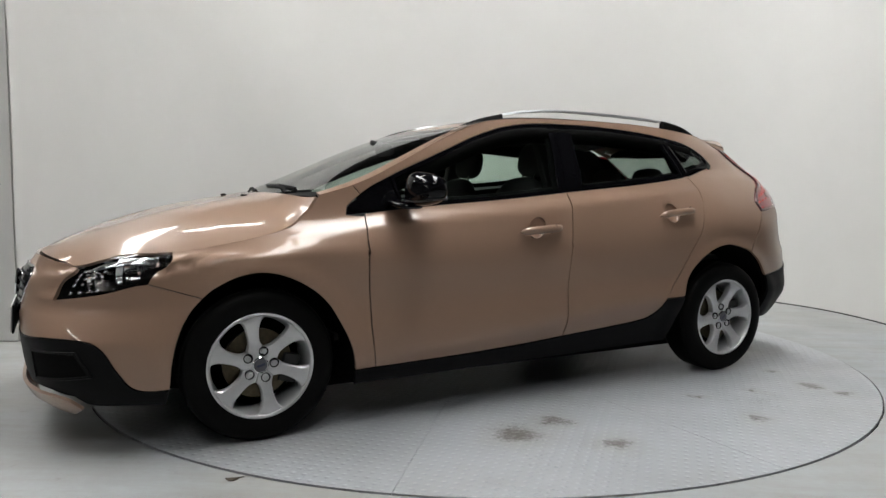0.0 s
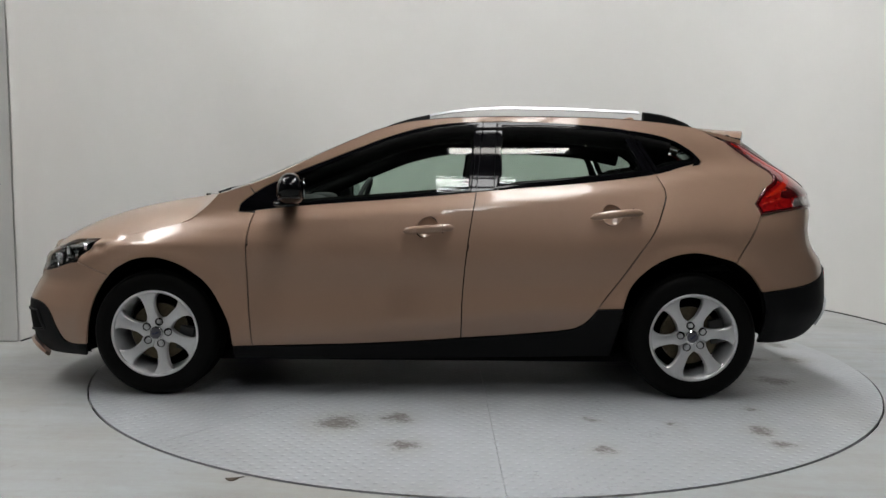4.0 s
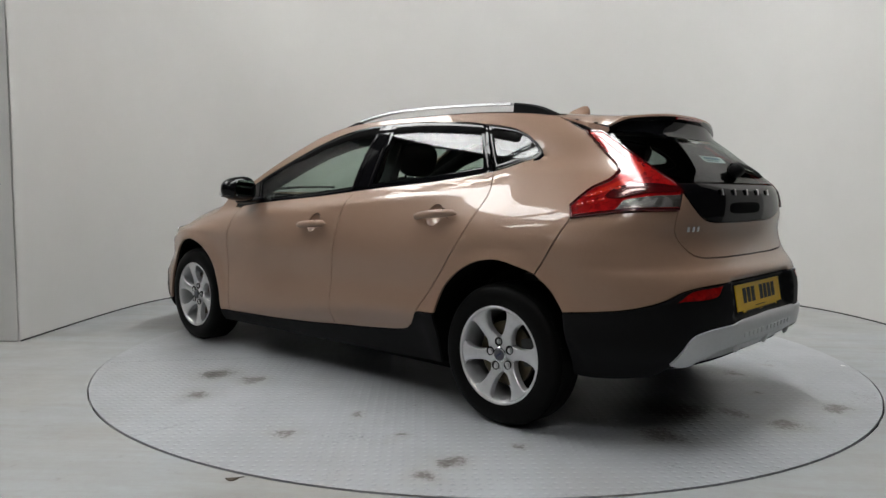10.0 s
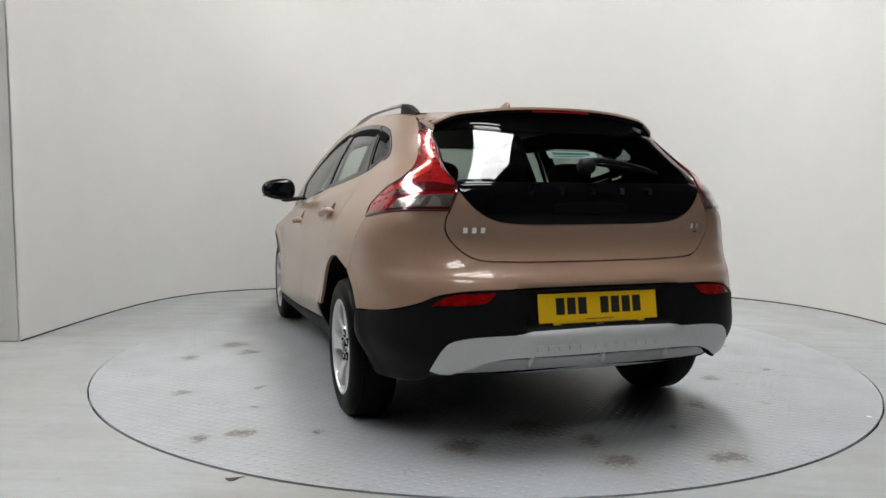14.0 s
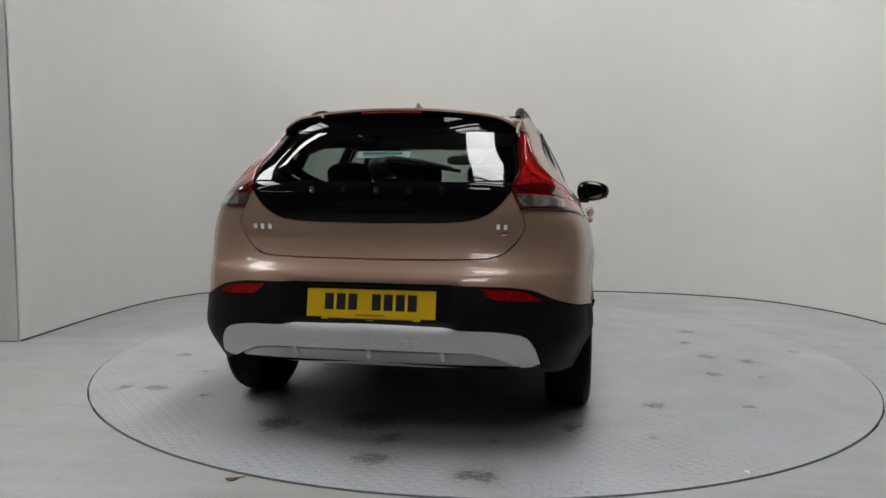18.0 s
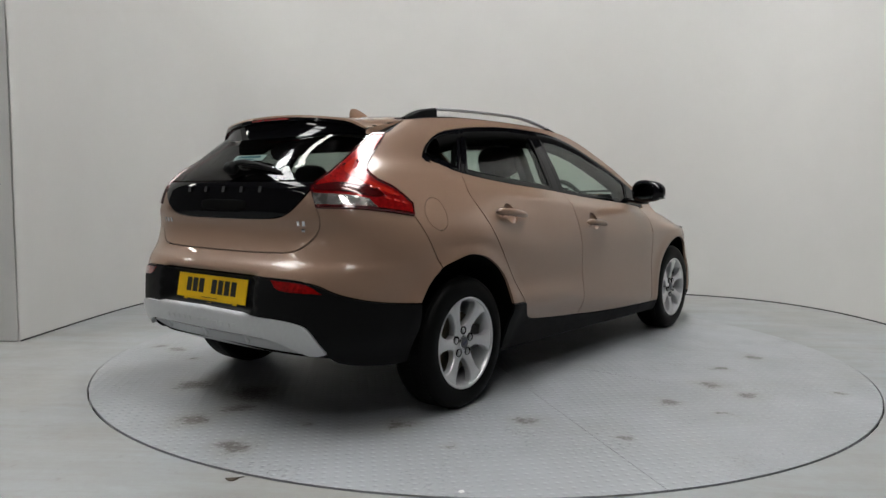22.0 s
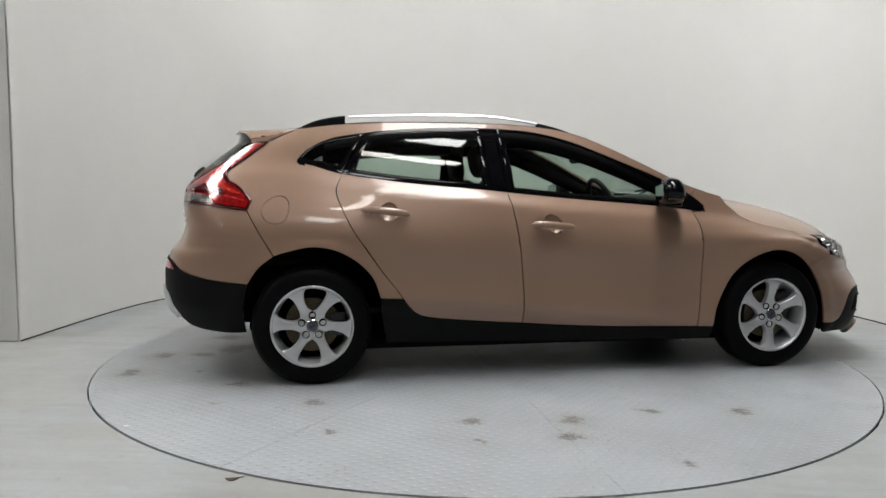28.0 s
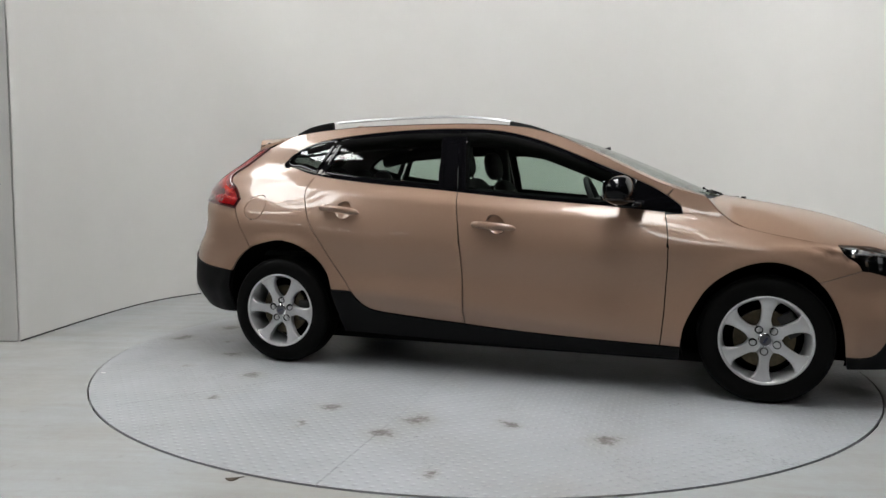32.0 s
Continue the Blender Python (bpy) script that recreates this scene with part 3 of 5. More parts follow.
# ---- lines of the bodywork, (x, z) seen from the side ----
FCUT = [(.843, .909), (.856, .836), (.862, .686), (.856, .535), (.848, .382), (.835, .257)]
BCUT = [(-.259, 1.017), (-.241, .92), (-.217, .769), (-.2, .617), (-.189, .463), (-.187, .298)]
RCUT = [(-1.157, 1.111), (-1.18, 1.065), (-1.194, 1.022), (-1.185, .975), (-1.153, .899), (-1.107, .808), (-1.050, .726), (-.957, .594), (-.884, .502), (-.805, .393), (-.748, .352), (-.662, .334)]
RBOT = [(-.662, .334), (-.445, .315), (-.187, .298)]
FBOT = [(-.187, .298), (.047, .281), (.353, .268), (.535, .264), (.835, .257)]
DLO = [(.926, .918), (.918, .949), (.803, 1.033), (.653, 1.105), (.501, 1.168), (.346, 1.232), (.188, 1.294), (.027, 1.342), (-.135, 1.368), (-.362, 1.378), (-.589, 1.375), (-.784, 1.364), (-.979, 1.345), (-1.171, 1.314), (-1.267, 1.284), (-1.361, 1.226), (-1.398, 1.178), (-1.385, 1.160), (-1.357, 1.152)]
EDGE = [(1.035, 1.003), (.958, 1.020), (.804, 1.072), (.654, 1.143), (.5, 1.219), (.378, 1.276), (.231, 1.338), (.05, 1.382), (-.2, 1.403), (-.5, 1.408), (-.9, 1.402), (-1.2, 1.382), (-1.4, 1.356)]
HOODCUT = [(1.035, 1.003), (1.079, .945), (1.117, .911), (1.171, .868), (1.305, .832), (1.45, .803), (1.637, .773)]
FARCH = [(.932, .256), (.946, .351), (.993, .459), (1.064, .566), (1.151, .634), (1.238, .674), (1.326, .690), (1.415, .676), (1.506, .631), (1.583, .556), (1.632, .466), (1.660, .36), (1.671, .262)]
RARCH = [(-1.65, .535), (-1.592, .618), (-1.497, .687), (-1.372, .719), (-1.31, .726), (-1.217, .711), (-1.124, .669), (-1.047, .608), (-1.001, .546), (-.970, .455)]
LAMPFRONT = [(-1.55, 1.283), (-1.69, 1.168), (-1.765, 1.105), (-1.745, 1.068), (-1.69, 1.035), (-1.628, .965)]
REARCUT = [(-1.65, .912), (-1.591, .803), (-1.516, .678)]


def disc(x, z, r, n=40):
    c = Vector(to_q((x, z)))
    return [c + r * Vector((math.cos(2 * math.pi * k / n), math.sin(2 * math.pi * k / n))) for k in range(n)]


def belt(a, b, n=8):
    return [(a + (b - a) * k / n, float(BELT_Z(a + (b - a) * k / n))) for k in range(n + 1)]


def arch_cut(arch, x0=None, x1=None):
    return [p for p in arch if (x0 is None or p[0] >= x0) and (x1 is None or p[0] <= x1)]


# top surface, (x, v): v from -1 to 1 across
edge_z = pch([(-1.78, 1.30), (-1.6, 1.325)] + EDGE[1:][::-1] + [(1.1, .985)])
roof_z = pch([(1.25, .972), (1.13, 1.004), (1.0, 1.062), (.8, 1.152), (.5, 1.276), (.25, 1.358), (.1, 1.392), (-.1, 1.416), (-.4, 1.430), (-.8, 1.428), (-1.2, 1.408), (-1.5, 1.384), (-1.78, 1.358)])
hood_edge = pch(HOODCUT[::-1] + [(1.785, .763), (1.882, .736), (1.964, .708), (2.1, .69), (2.2, .65)])
hood_z = pch([(1.03, 1.038), (1.15, 1.014), (1.43, .971), (1.6, .936), (1.77, .886), (1.94, .822), (2.05, .773), (2.09, .751), (2.112, .742), (2.2, .69)])


def y_at(x, z):
    """Half width of the rounded body at (x, z)."""
    return np.array([float(np.interp(a, RING[int(round((b - .10) / .005)), 0], RING[int(round((b - .10) / .005)), 1])) for a, b in zip(np.ravel(x), np.ravel(z))]).reshape(np.shape(x))


XS = np.linspace(-1.8, 2.2, 401)
ROOF_E = np.convolve(np.pad(y_at(np.clip(XS, -1.45, 1.0), edge_z(np.clip(XS, -1.45, 1.0))), 6, "edge"), np.ones(13) / 13, "valid")
HOOD_E = np.convolve(np.pad(y_at(np.clip(XS, 1.0, 2.12), hood_edge(np.clip(XS, 1.0, 2.12))), 3, "edge"), np.ones(7) / 7, "valid")


def roof(x, v):
    x, v = np.broadcast_arrays(x, v)
    z = roof_z(x) - (roof_z(x) - edge_z(x)) * np.abs(v) ** 2.4
    return np.stack([x, np.interp(x, XS, ROOF_E) * v, z], -1)


def hood(x, v):
    x, v = np.broadcast_arrays(x, v)
    a = np.abs(v)
    z = hood_z(x) - (hood_z(x) - hood_edge(x)) * a ** 3.2
    z = z - .012 * np.exp(-((a - .0) / .38) ** 4) * np.clip((x - 1.1) * 3, 0, 1) * np.clip((2.0 - x) * 4, 0, 1)
    return np.stack([x, np.interp(x, XS, HOOD_E) * v, z], -1)


def flat_loop(*chains):
    return loop(*chains, conv=None, step=.025)


def on_body(x, z, side=1, lift=0.):
    """A place on the body and its outward direction."""
    uv = np.array([to_q((x, z))])
    p, n = ring(uv[:, 0], uv[:, 1])[0], normals_of(ring, uv, True)[0]
    k = (1, side, 1)
    return Vector(p * k) + Vector(n * k) * lift, Vector(n * k)


def on_tail(y, z, lift=0.):
    uv = np.array([to_q((abs(y), z, "t"))])
    p, n = ring(uv[:, 0], uv[:, 1])[0], normals_of(ring, uv, True)[0]
    k = (1, 1 if y >= 0 else -1, 1)
    return Vector(p * k) + Vector(n * k) * lift, Vector(n * k)


def facing(place, out, up=(0, 0, 1)):
    """A pose whose z points outwards and whose y points as far up as it can."""
    z = Vector(out).normalized()
    x = Vector(up).cross(z).normalized()
    y = z.cross(x)
    m = Matrix((x, y, z)).transposed().to_4x4()
    m.translation = place
    return m


def rounded(sx, sy, sz, n=3.2, m=None, seg=(28, 16), taper=None):
    """A soft box (superellipsoid)."""
    b = bmesh.new()
    f = lambda c, e: math.copysign(abs(c) ** e, c)
    rows = []
    for i in range(seg[1] + 1):
        v = -math.pi / 2 + math.pi * i / seg[1]
        line = []
        for k in range(seg[0]):
            u = 2 * math.pi * k / seg[0]
            x, y, z = f(math.cos(v), 2 / n) * f(math.cos(u), 2 / n), f(math.cos(v), 2 / n) * f(math.sin(u), 2 / n), f(math.sin(v), 2 / n)
            if taper:
                x, y, z = taper(x, y, z)
            line.append(b.verts.new((x * sx / 2, y * sy / 2, z * sz / 2)))
        rows.append(line)
    for A, B in zip(rows, rows[1:]):
        for k in range(seg[0]):
            b.faces.new((A[k], A[(k + 1) % seg[0]], B[(k + 1) % seg[0]], B[k]))
    bmesh.ops.remove_doubles(b, verts=b.verts[:], dist=1e-5)
    if m:
        bmesh.ops.transform(b, matrix=m, verts=b.verts[:])
    return b


car = tagged(new("car"), "copper brown metallic five-door hatchback with black lower cladding", "car")


def build_body():
    # closures and fixed panels, both sides
    for side in (1, -1):
        fd = panel("front_door", loop(belt(-.259, .843), FCUT, FBOT[::-1], BCUT[::-1]), ring, PAINT, car, side=side, holes=[disc(-.016, .845, .051)])
        rd = panel("rear_door", loop(belt(-1.157, -.259), BCUT, RBOT[::-1], RCUT[::-1]), ring, PAINT, car, side=side, holes=[disc(-.920, .907, .051)])
        panel("front_wing", loop([(.843, .909), (.926, .914)], [(.926, .914), (.918, .949), (.85, 1.003)], [(.85, 1.003), (.885, 1.045)], [(.885, 1.045), (.958, 1.020), (1.035, 1.003)], HOODCUT, [(1.637, .773), (1.66, .727), (1.714, .69), (1.737, .655)], [(1.737, .655), (1.545, .597)],
                                 [(1.545, .597)] + arch_cut(FARCH, None, 1.51)[::-1], [(.932, .256), (.835, .257)], FCUT[::-1]), ring, PAINT, car, side=side)
        panel("rear_wing", loop([(.885, 1.045)] + EDGE[2:], [(-1.4, 1.356), (-1.55, 1.283)], LAMPFRONT, [(-1.628, .965), (-1.65, .912)], REARCUT,
                                [(-1.516, .678)] + arch_cut(RARCH, -1.51), [(-.970, .455), (-.846, .45)],
                                [(-.846, .45), (-.884, .502)] + RCUT[:8][::-1], belt(-1.157, -1.357), DLO[2:][::-1] + [(.85, 1.003)], [(.85, 1.003), (.885, 1.045)]), ring, PAINT, car, side=side, holes=[disc(-1.508, .917, .074)] if side < 0 else [])
        # cladding
        panel("sill", loop([(-.970, .455), (-.846, .45)], [(-.846, .45)] + RCUT[9:], RBOT, FBOT, [(.835, .257), (.932, .256)], [(.932, .256), (.93, .19)], [(.93, .19), (.2, .185), (-.5, .19), (-.93, .20)], [(-.93, .20), (-.955, .33), (-.970, .455)]),
              ring, BLACK, car, "black textured plastic sill cladding", side, lift=.006)
    # bumpers
    nose_top = [(.514, .708, "n"), (.40, .726, "n"), (.25, .736, "n"), (0., .740, "n")]
    panel("front_bumper", loop([(1.545, .597), (1.737, .655)], [(1.737, .655), (1.773, .65), (1.89, .616), (2.06, .582)], [(2.06, .582), (2.025, .653), (1.964, .708)], nose_top, [(0., .740, "n"), (0., .43, "n")],
                               [(0., .43, "n"), (.384, .43, "n"), (2.051, .446), (1.941, .437), (1.896, .403), (1.851, .326), (1.787, .256), (1.671, .252)], [(1.671, .252)] + arch_cut(FARCH, 1.58)[::-1] + [(1.545, .597)]),
          ring, PAINT, car, mirror=True, gap=.0012)
    low_top = [(1.671, .252), (1.787, .256), (1.851, .326), (1.896, .403), (1.941, .437), (2.051, .446), (.384, .43, "n"), (0., .43, "n")]
    low_bot = [(0., .24, "n"), (.241, .24, "n"), (2.059, .237), (1.998, .225), (1.949, .190), (1.861, .185), (1.68, .190)]
    panel("front_bumper_cladding", loop(low_top, [(0., .43, "n"), (0., .24, "n")], low_bot, [(1.68, .190), (1.671, .252)]), ring, BLACK, car, "black plastic lower front bumper", mirror=True, lift=.004)
    panel("front_lip", loop([(0., .24, "n"), (.241, .24, "n"), (2.059, .237), (1.998, .225), (1.949, .190)], [(1.949, .190), (1.98, .160), (2.05, .160), (.2, .175, "n"), (0., .175, "n")], [(0., .175, "n"), (0., .24, "n")]), ring, PAINT, car, "copper brown chin lip", mirror=True, lift=.032)
    for side in (1, -1):
        # flat panel; the pocket's shade is in its near-black colour
        panel("fog_recess", loop([(2.136, .394), (1.986, .403)], [(1.986, .403), (1.93, .305)], [(1.93, .305), (2.12, .27)], [(2.12, .27), (2.136, .394)]), ring, SHELL, car, "near-black flat panel for the fog lamp pocket", side, lift=.006, rim=.02)
        band("fog_surround", loop([(2.136, .394), (1.986, .403)], [(1.986, .403), (1.93, .305)], [(1.93, .305), (2.12, .27)], [(2.12, .27), (2.136, .394)]), .012, ring, BLACK, car, side, .012)
    lamp_tip, lamp_low = (.538, 1.022, "t"), (.575, .946, "t")
    gate_cut = [(0., .748, "t"), (.36, .752, "t"), (.49, .765, "t"), (.562, .820, "t"), (.592, .875, "t"), (.588, .92, "t"), lamp_low]
    black_top = [(-1.65, .535), (-1.78, .548), (-1.905, .567), (-2.0, .598), (-2.05, .634), (.49, .651, "t"), (0., .657, "t")]
    panel("rear_bumper", loop(REARCUT, [(-1.516, .678)] + arch_cut(RARCH, None, -1.55)[::-1], black_top, [(0., .657, "t"), (0., .748, "t")], gate_cut,
                              [lamp_low, (-1.90, .943), (-1.80, .933), (-1.65, .912)]), ring, PAINT, car, mirror=True)
    panel("rear_bumper_cladding", loop(black_top, [(0., .657, "t"), (0., .45, "t")], [(0., .45, "t"), (.46, .442, "t"), (.57, .40, "t"), (.635, .345, "t"), (-1.95, .30), (-1.8, .275), (-1.66, .275)], [(-1.66, .275), (-1.672, .40), (-1.65, .535)]),
          ring, BLACK, car, "black plastic lower rear bumper", mirror=True, lift=.005)
    skid_top = [(0., .494, "t"), (.44, .488, "t"), (.54, .480, "t"), (.606, .460, "t"), (.640, .41, "t"), (.655, .352, "t")]
    arch = [(.585, .340, "t"), (.52, .372, "t"), (.46, .394, "t"), (.38, .402, "t"), (0., .404, "t")]
    panel("rear_skid_plate", loop(skid_top, [(.655, .352, "t"), (.62, .340, "t"), (.585, .340, "t")], arch, [(0., .404, "t"), (0., .494, "t")]), ring, SILVER, car, "satin silver rear skid plate", mirror=True, lift=.016, rim=.02)

    def tuck(q, z):
        """The skid plate's lower part, folded under the car."""
        p = ring(q, z)
        return p + np.stack([(.404 - p[..., 2]) * .8, 0 * p[..., 0], 0 * p[..., 0]], -1)

    panel("skid_recess", loop(arch, [(0., .404, "t"), (0., .328, "t")], [(0., .328, "t"), (.56, .332, "t"), (.585, .340, "t")]), tuck, SILVER, car, "satin silver underside of the skid plate", mirror=True, gap=0, lift=.012, rim=.004)
    # tailgate
    glass_in = [(-1.61, 1.279), (-1.72, 1.212), (-1.812, 1.152), (-1.90, 1.094), (.543, 1.058, "t"), lamp_tip]
    black_bot = [(0., .890, "t"), (.267, .893, "t"), (.36, .900, "t"), (.412, .912, "t"), (.46, .938, "t"), (.502, .975, "t"), lamp_tip]
    panel("tailgate", loop(gate_cut, [lamp_low, lamp_tip], black_bot[::-1], [(0., .890, "t"), (0., .748, "t")]), ring, PAINT, car, mirror=True)
    panel("tailgate_black_panel", loop(black_bot, [lamp_tip, (.543, 1.056, "t")], [(.543, 1.056, "t"), (.3, 1.056, "t"), (0., 1.056, "t")], [(0., 1.056, "t"), (0., .89, "t")]), ring, GLOSSB, car, "gloss black upper tailgate panel", mirror=True, lift=.002)
    panel("rear_window", loop([(0., 1.058, "t"), (.3, 1.058, "t"), (.543, 1.058, "t")], glass_in[:5][::-1], [(-1.61, 1.279), (.40, 1.285, "t"), (0., 1.285, "t")], [(0., 1.285, "t"), (0., 1.058, "t")]), ring, PRIVACY, car, "dark tinted rear window", mirror=True, lift=.002).visible_shadow = False
    # lamps
    for side in (1, -1):
        lamp_line = loop(LAMPFRONT, [(-1.628, .965), (-1.65, .912)], [(-1.65, .912), (-1.80, .933), (-1.90, .943), lamp_low], [lamp_low, lamp_tip], glass_in[::-1], [(-1.61, 1.279), (-1.55, 1.283)])
        lamp = panel("tail_lamp", lamp_line,
                     ring, RED, car, "red tail lamp with clear reversing lens", side, lift=.007, rim=.02)
        panel("lamp_backing", loop(LAMPFRONT, [(-1.628, .965), (-1.65, .912)], [(-1.65, .912), (-1.80, .933), (-1.90, .943), lamp_low], [lamp_low, lamp_tip], glass_in[::-1], [(-1.61, 1.279), (-1.55, 1.283)]), ring, SHELL, lamp, "", side, gap=-.004, lift=-.03, rim=0)
        panel("reversing_lens", loop([(.572, .957, "t"), (-1.90, .952), (-1.815, .944)], [(-1.815, .944), (-1.835, .985)], [(-1.835, .985), (-1.90, 1.0), (.551, 1.010, "t")], [(.551, 1.010, "t"), (.572, .957, "t")]), ring, AMBER, lamp, "clear reversing lens", side, lift=.010, rim=.004)
        # dark red panel put in for the shaded zone of the lens
        panel("lamp_divider", loop([(.546, 1.040, "t"), (-1.90, 1.052), (-1.80, 1.040)], [(-1.80, 1.040), (-1.76, 1.000), (-1.80, .985)], [(-1.80, .985), (-1.835, .990), (-1.90, 1.006), (.551, 1.016, "t")], [(.551, 1.016, "t"), (.546, 1.040, "t")]), ring, DEEPRED, lamp, "dark red zone drawn in for shade in the lens", side, lift=.0088, rim=.003)
        band("lamp_edge", lamp_line, .013, ring, DEEPRED, lamp, side, .0095, "dark red rim of the lens")
        # guide and small blocks carry the added glow of the unlit lamp
        panel("light_guide", loop([(-1.60, 1.262), (-1.72, 1.178), (-1.815, 1.108), (-1.80, 1.07), (-1.70, 1.01)], [(-1.70, 1.01), (-1.72, .995), (-1.83, 1.055), (-1.86, 1.095), (-1.74, 1.178), (-1.60, 1.262)]), ring, REDGLOW, lamp, "bright red light guide with an added glow", side, lift=.0085, rim=.003)
        for x0, z0 in ((-1.675, .965), (-1.715, .975), (-1.755, .985), (-1.70, 1.000), (-1.735, 1.012), (-1.77, 1.022), (-1.80, 1.03)):
            c, n = on_body(x0, z0, side, .0065)
            part("led_block", rounded(.030, .011, .006, 3.0, None, (12, 6)), REDGLOW, lamp, "", 50).matrix_basis = facing(c, n, (.25, 0, 1))
        panel("rear_reflector", loop([(.665, .594, "t"), (.60, .634, "t"), (.43, .646, "t")], [(.43, .646, "t"), (.475, .605, "t"), (.665, .594, "t")]), ring, RED, car, "red rear reflector", side, lift=.008, rim=.012)
        head_out = loop([(2.06, .582), (2.025, .653), (1.964, .708)], [(1.964, .708), (1.882, .736), (1.785, .763), (1.637, .773)], [(1.637, .773), (1.66, .727), (1.714, .69), (1.773, .65)], [(1.773, .65), (1.89, .616), (2.06, .582)])
        head = panel("headlamp", head_out, ring, LENS, car, "clear headlamp with dark housing", side, lift=.004, rim=.01)
        head.visible_shadow = False
        panel("housing", head_out, ring, GLOSSB, head, "black headlamp housing", side, gap=.006, lift=-.05, rim=0)
        for (x, z, r, s) in ((1.80, .695, .046, CHROME), (1.92, .655, .042, CHROME), (1.72, .735, .022, CHROME)):
            c = ring(q_of(x, z), z) * (1, side, 1)
            b = lathe([(r, .0), (r * .96, .012), (r * .8, .002), (r * .5, -.012), (.002, -.02)], 24, "z")
            m = Matrix.Translation(Vector(c) - Vector((.55, side * .8, .15)).normalized() * .028) @ Vector((.75, side * .62, .1)).to_track_quat("Z", "Y").to_matrix().to_4x4()
            o = part("reflector_bowl", b, s, head, "", 40)
            o.matrix_basis = m
        # chrome for reflections: glare strip under the lens, fin between bowls, rows of glints
        panel("lamp_brow", loop([(1.675, .766), (1.785, .756), (1.882, .729), (1.95, .703)], [(1.95, .703), (1.89, .708), (1.79, .735), (1.69, .748)], [(1.69, .748), (1.675, .766)]), ring, CHROME, head, "chrome strip for the glare on the lens", side, gap=.001, lift=-.010, rim=.006)
        panel("lamp_fin", loop([(1.842, .735), (1.822, .738), (1.826, .665)], [(1.826, .665), (1.846, .662), (1.842, .735)]), ring, CHROME, head, "chrome fin for a reflection in the lamp", side, gap=0, lift=-.012, rim=.01)
        for k in range(16):
            x0, z0 = 1.885 + .030 * (k % 4) + .011 * (k // 4), .700 - .021 * (k // 4) - .006 * (k % 4)
            c, n = on_body(x0, z0, side, -.018)
            part("lamp_facet", rounded(.017, .008, .006, 3.0, None, (12, 6)), CHROME, head, "", 50).matrix_basis = facing(c, n, (.5, 0, 1))
        band("light_strip", loop([(1.70, .742), (1.80, .738), (1.88, .716)], [(1.88, .716), (1.80, .726), (1.70, .728)], [(1.70, .728), (1.70, .742)]), .005, ring, CHROME, head, side, -.012)
    # bonnet, windscreen, roof
    panel("bonnet", flat_loop([(2.112, 0), (2.100, .45), (2.060, .8), (1.985, .985)], [(1.985, .985), (1.637, 1.004), (1.30, 1.006), (1.22, 1.004), (1.18, .993), (1.09, .985), (1.045, .97)], [(1.045, .97), (1.09, .7), (1.15, .35), (1.17, 0)], [(1.17, 0), (2.112, 0)]),
          hood, PAINT, car, mirror=True, flip=False, gap=.001)
    panel("windscreen", flat_loop([(1.15, 0), (1.10, .5), (.99, .915)], [(.99, .915), (.6, .905), (.24, .90)], [(.24, .90), (.30, .5), (.315, 0)], [(.315, 0), (1.15, 0)]), roof, SCREEN, car, "large raked windscreen", mirror=True, flip=False, gap=0).visible_shadow = False
    panel("roof_panel", flat_loop([(.31, 0), (.295, .5), (.235, .905)], [(.235, .905), (.6, .912), (1.03, .92)], [(1.03, .92), (1.035, .998)], [(1.035, .998), (.2, .998), (-.6, .998), (-1.40, .998)], [(-1.40, .998), (-1.43, .5), (-1.44, 0)], [(-1.44, 0), (.31, 0)]), roof, PAINT, car, mirror=True, flip=False, gap=0)
    panel("cowl", flat_loop([(1.20, 0), (1.14, .4), (1.05, .93)], [(1.05, .93), (.985, .92)], [(.985, .92), (1.09, .5), (1.14, 0)], [(1.14, 0), (1.20, 0)]), lambda x, v: roof(x, v) - np.array([0, 0, .012]), BLACK, car, "black plastic scuttle under the wipers", mirror=True, flip=False, gap=0)
    spoiler()
    # inner shell that closes the gaps and the cabin
    deep = lambda q, z: ring(q, z) * (1, .965, 1) * (.985, 1, 1)
    for side in (1, -1):
        panel("inner_shell", loop([(.95, .24), (-.93, .22)], [(-.93, .22), (-.94, .45), (-1.02, .62), (-1.15, .70), (-1.32, .745), (-1.5, .71), (-1.62, .62), (-1.68, .5), (-1.70, .3)], [(-1.70, .3), (.0, .34, "t")], [(0., .34, "t"), (0., .86, "t")],
                                  [(0., .86, "t"), (.5, .88, "t"), (-1.7, .90), (-1.45, 1.10), (-1.157, 1.09), (-.26, 1.0), (.85, .88), (1.1, .86), (1.6, .74), (2.0, .66)], [(2.0, .66), (0., .66, "n")], [(0., .66, "n"), (0., .2, "n")],
                                  [(0., .2, "n"), (1.70, .2)], [(1.70, .2), (1.70, .36), (1.65, .5), (1.55, .64), (1.42, .70), (1.32, .715), (1.2, .69), (1.05, .62), (.96, .5), (.92, .4), (.95, .24)]),
              deep, SHELL, car, "dark inner body shell", side, gap=0, step=.08, rim=0)


def glass_top(v):
    """Where the rear window meets the underside of the spoiler."""
    a = abs(v)
    z = 1.262 + .016 * a ** 3
    p = ring(q_of(.535 * a, z, 1), z)
    return Vector((p[0], p[1] * (1 if v >= 0 else -1), z)), z


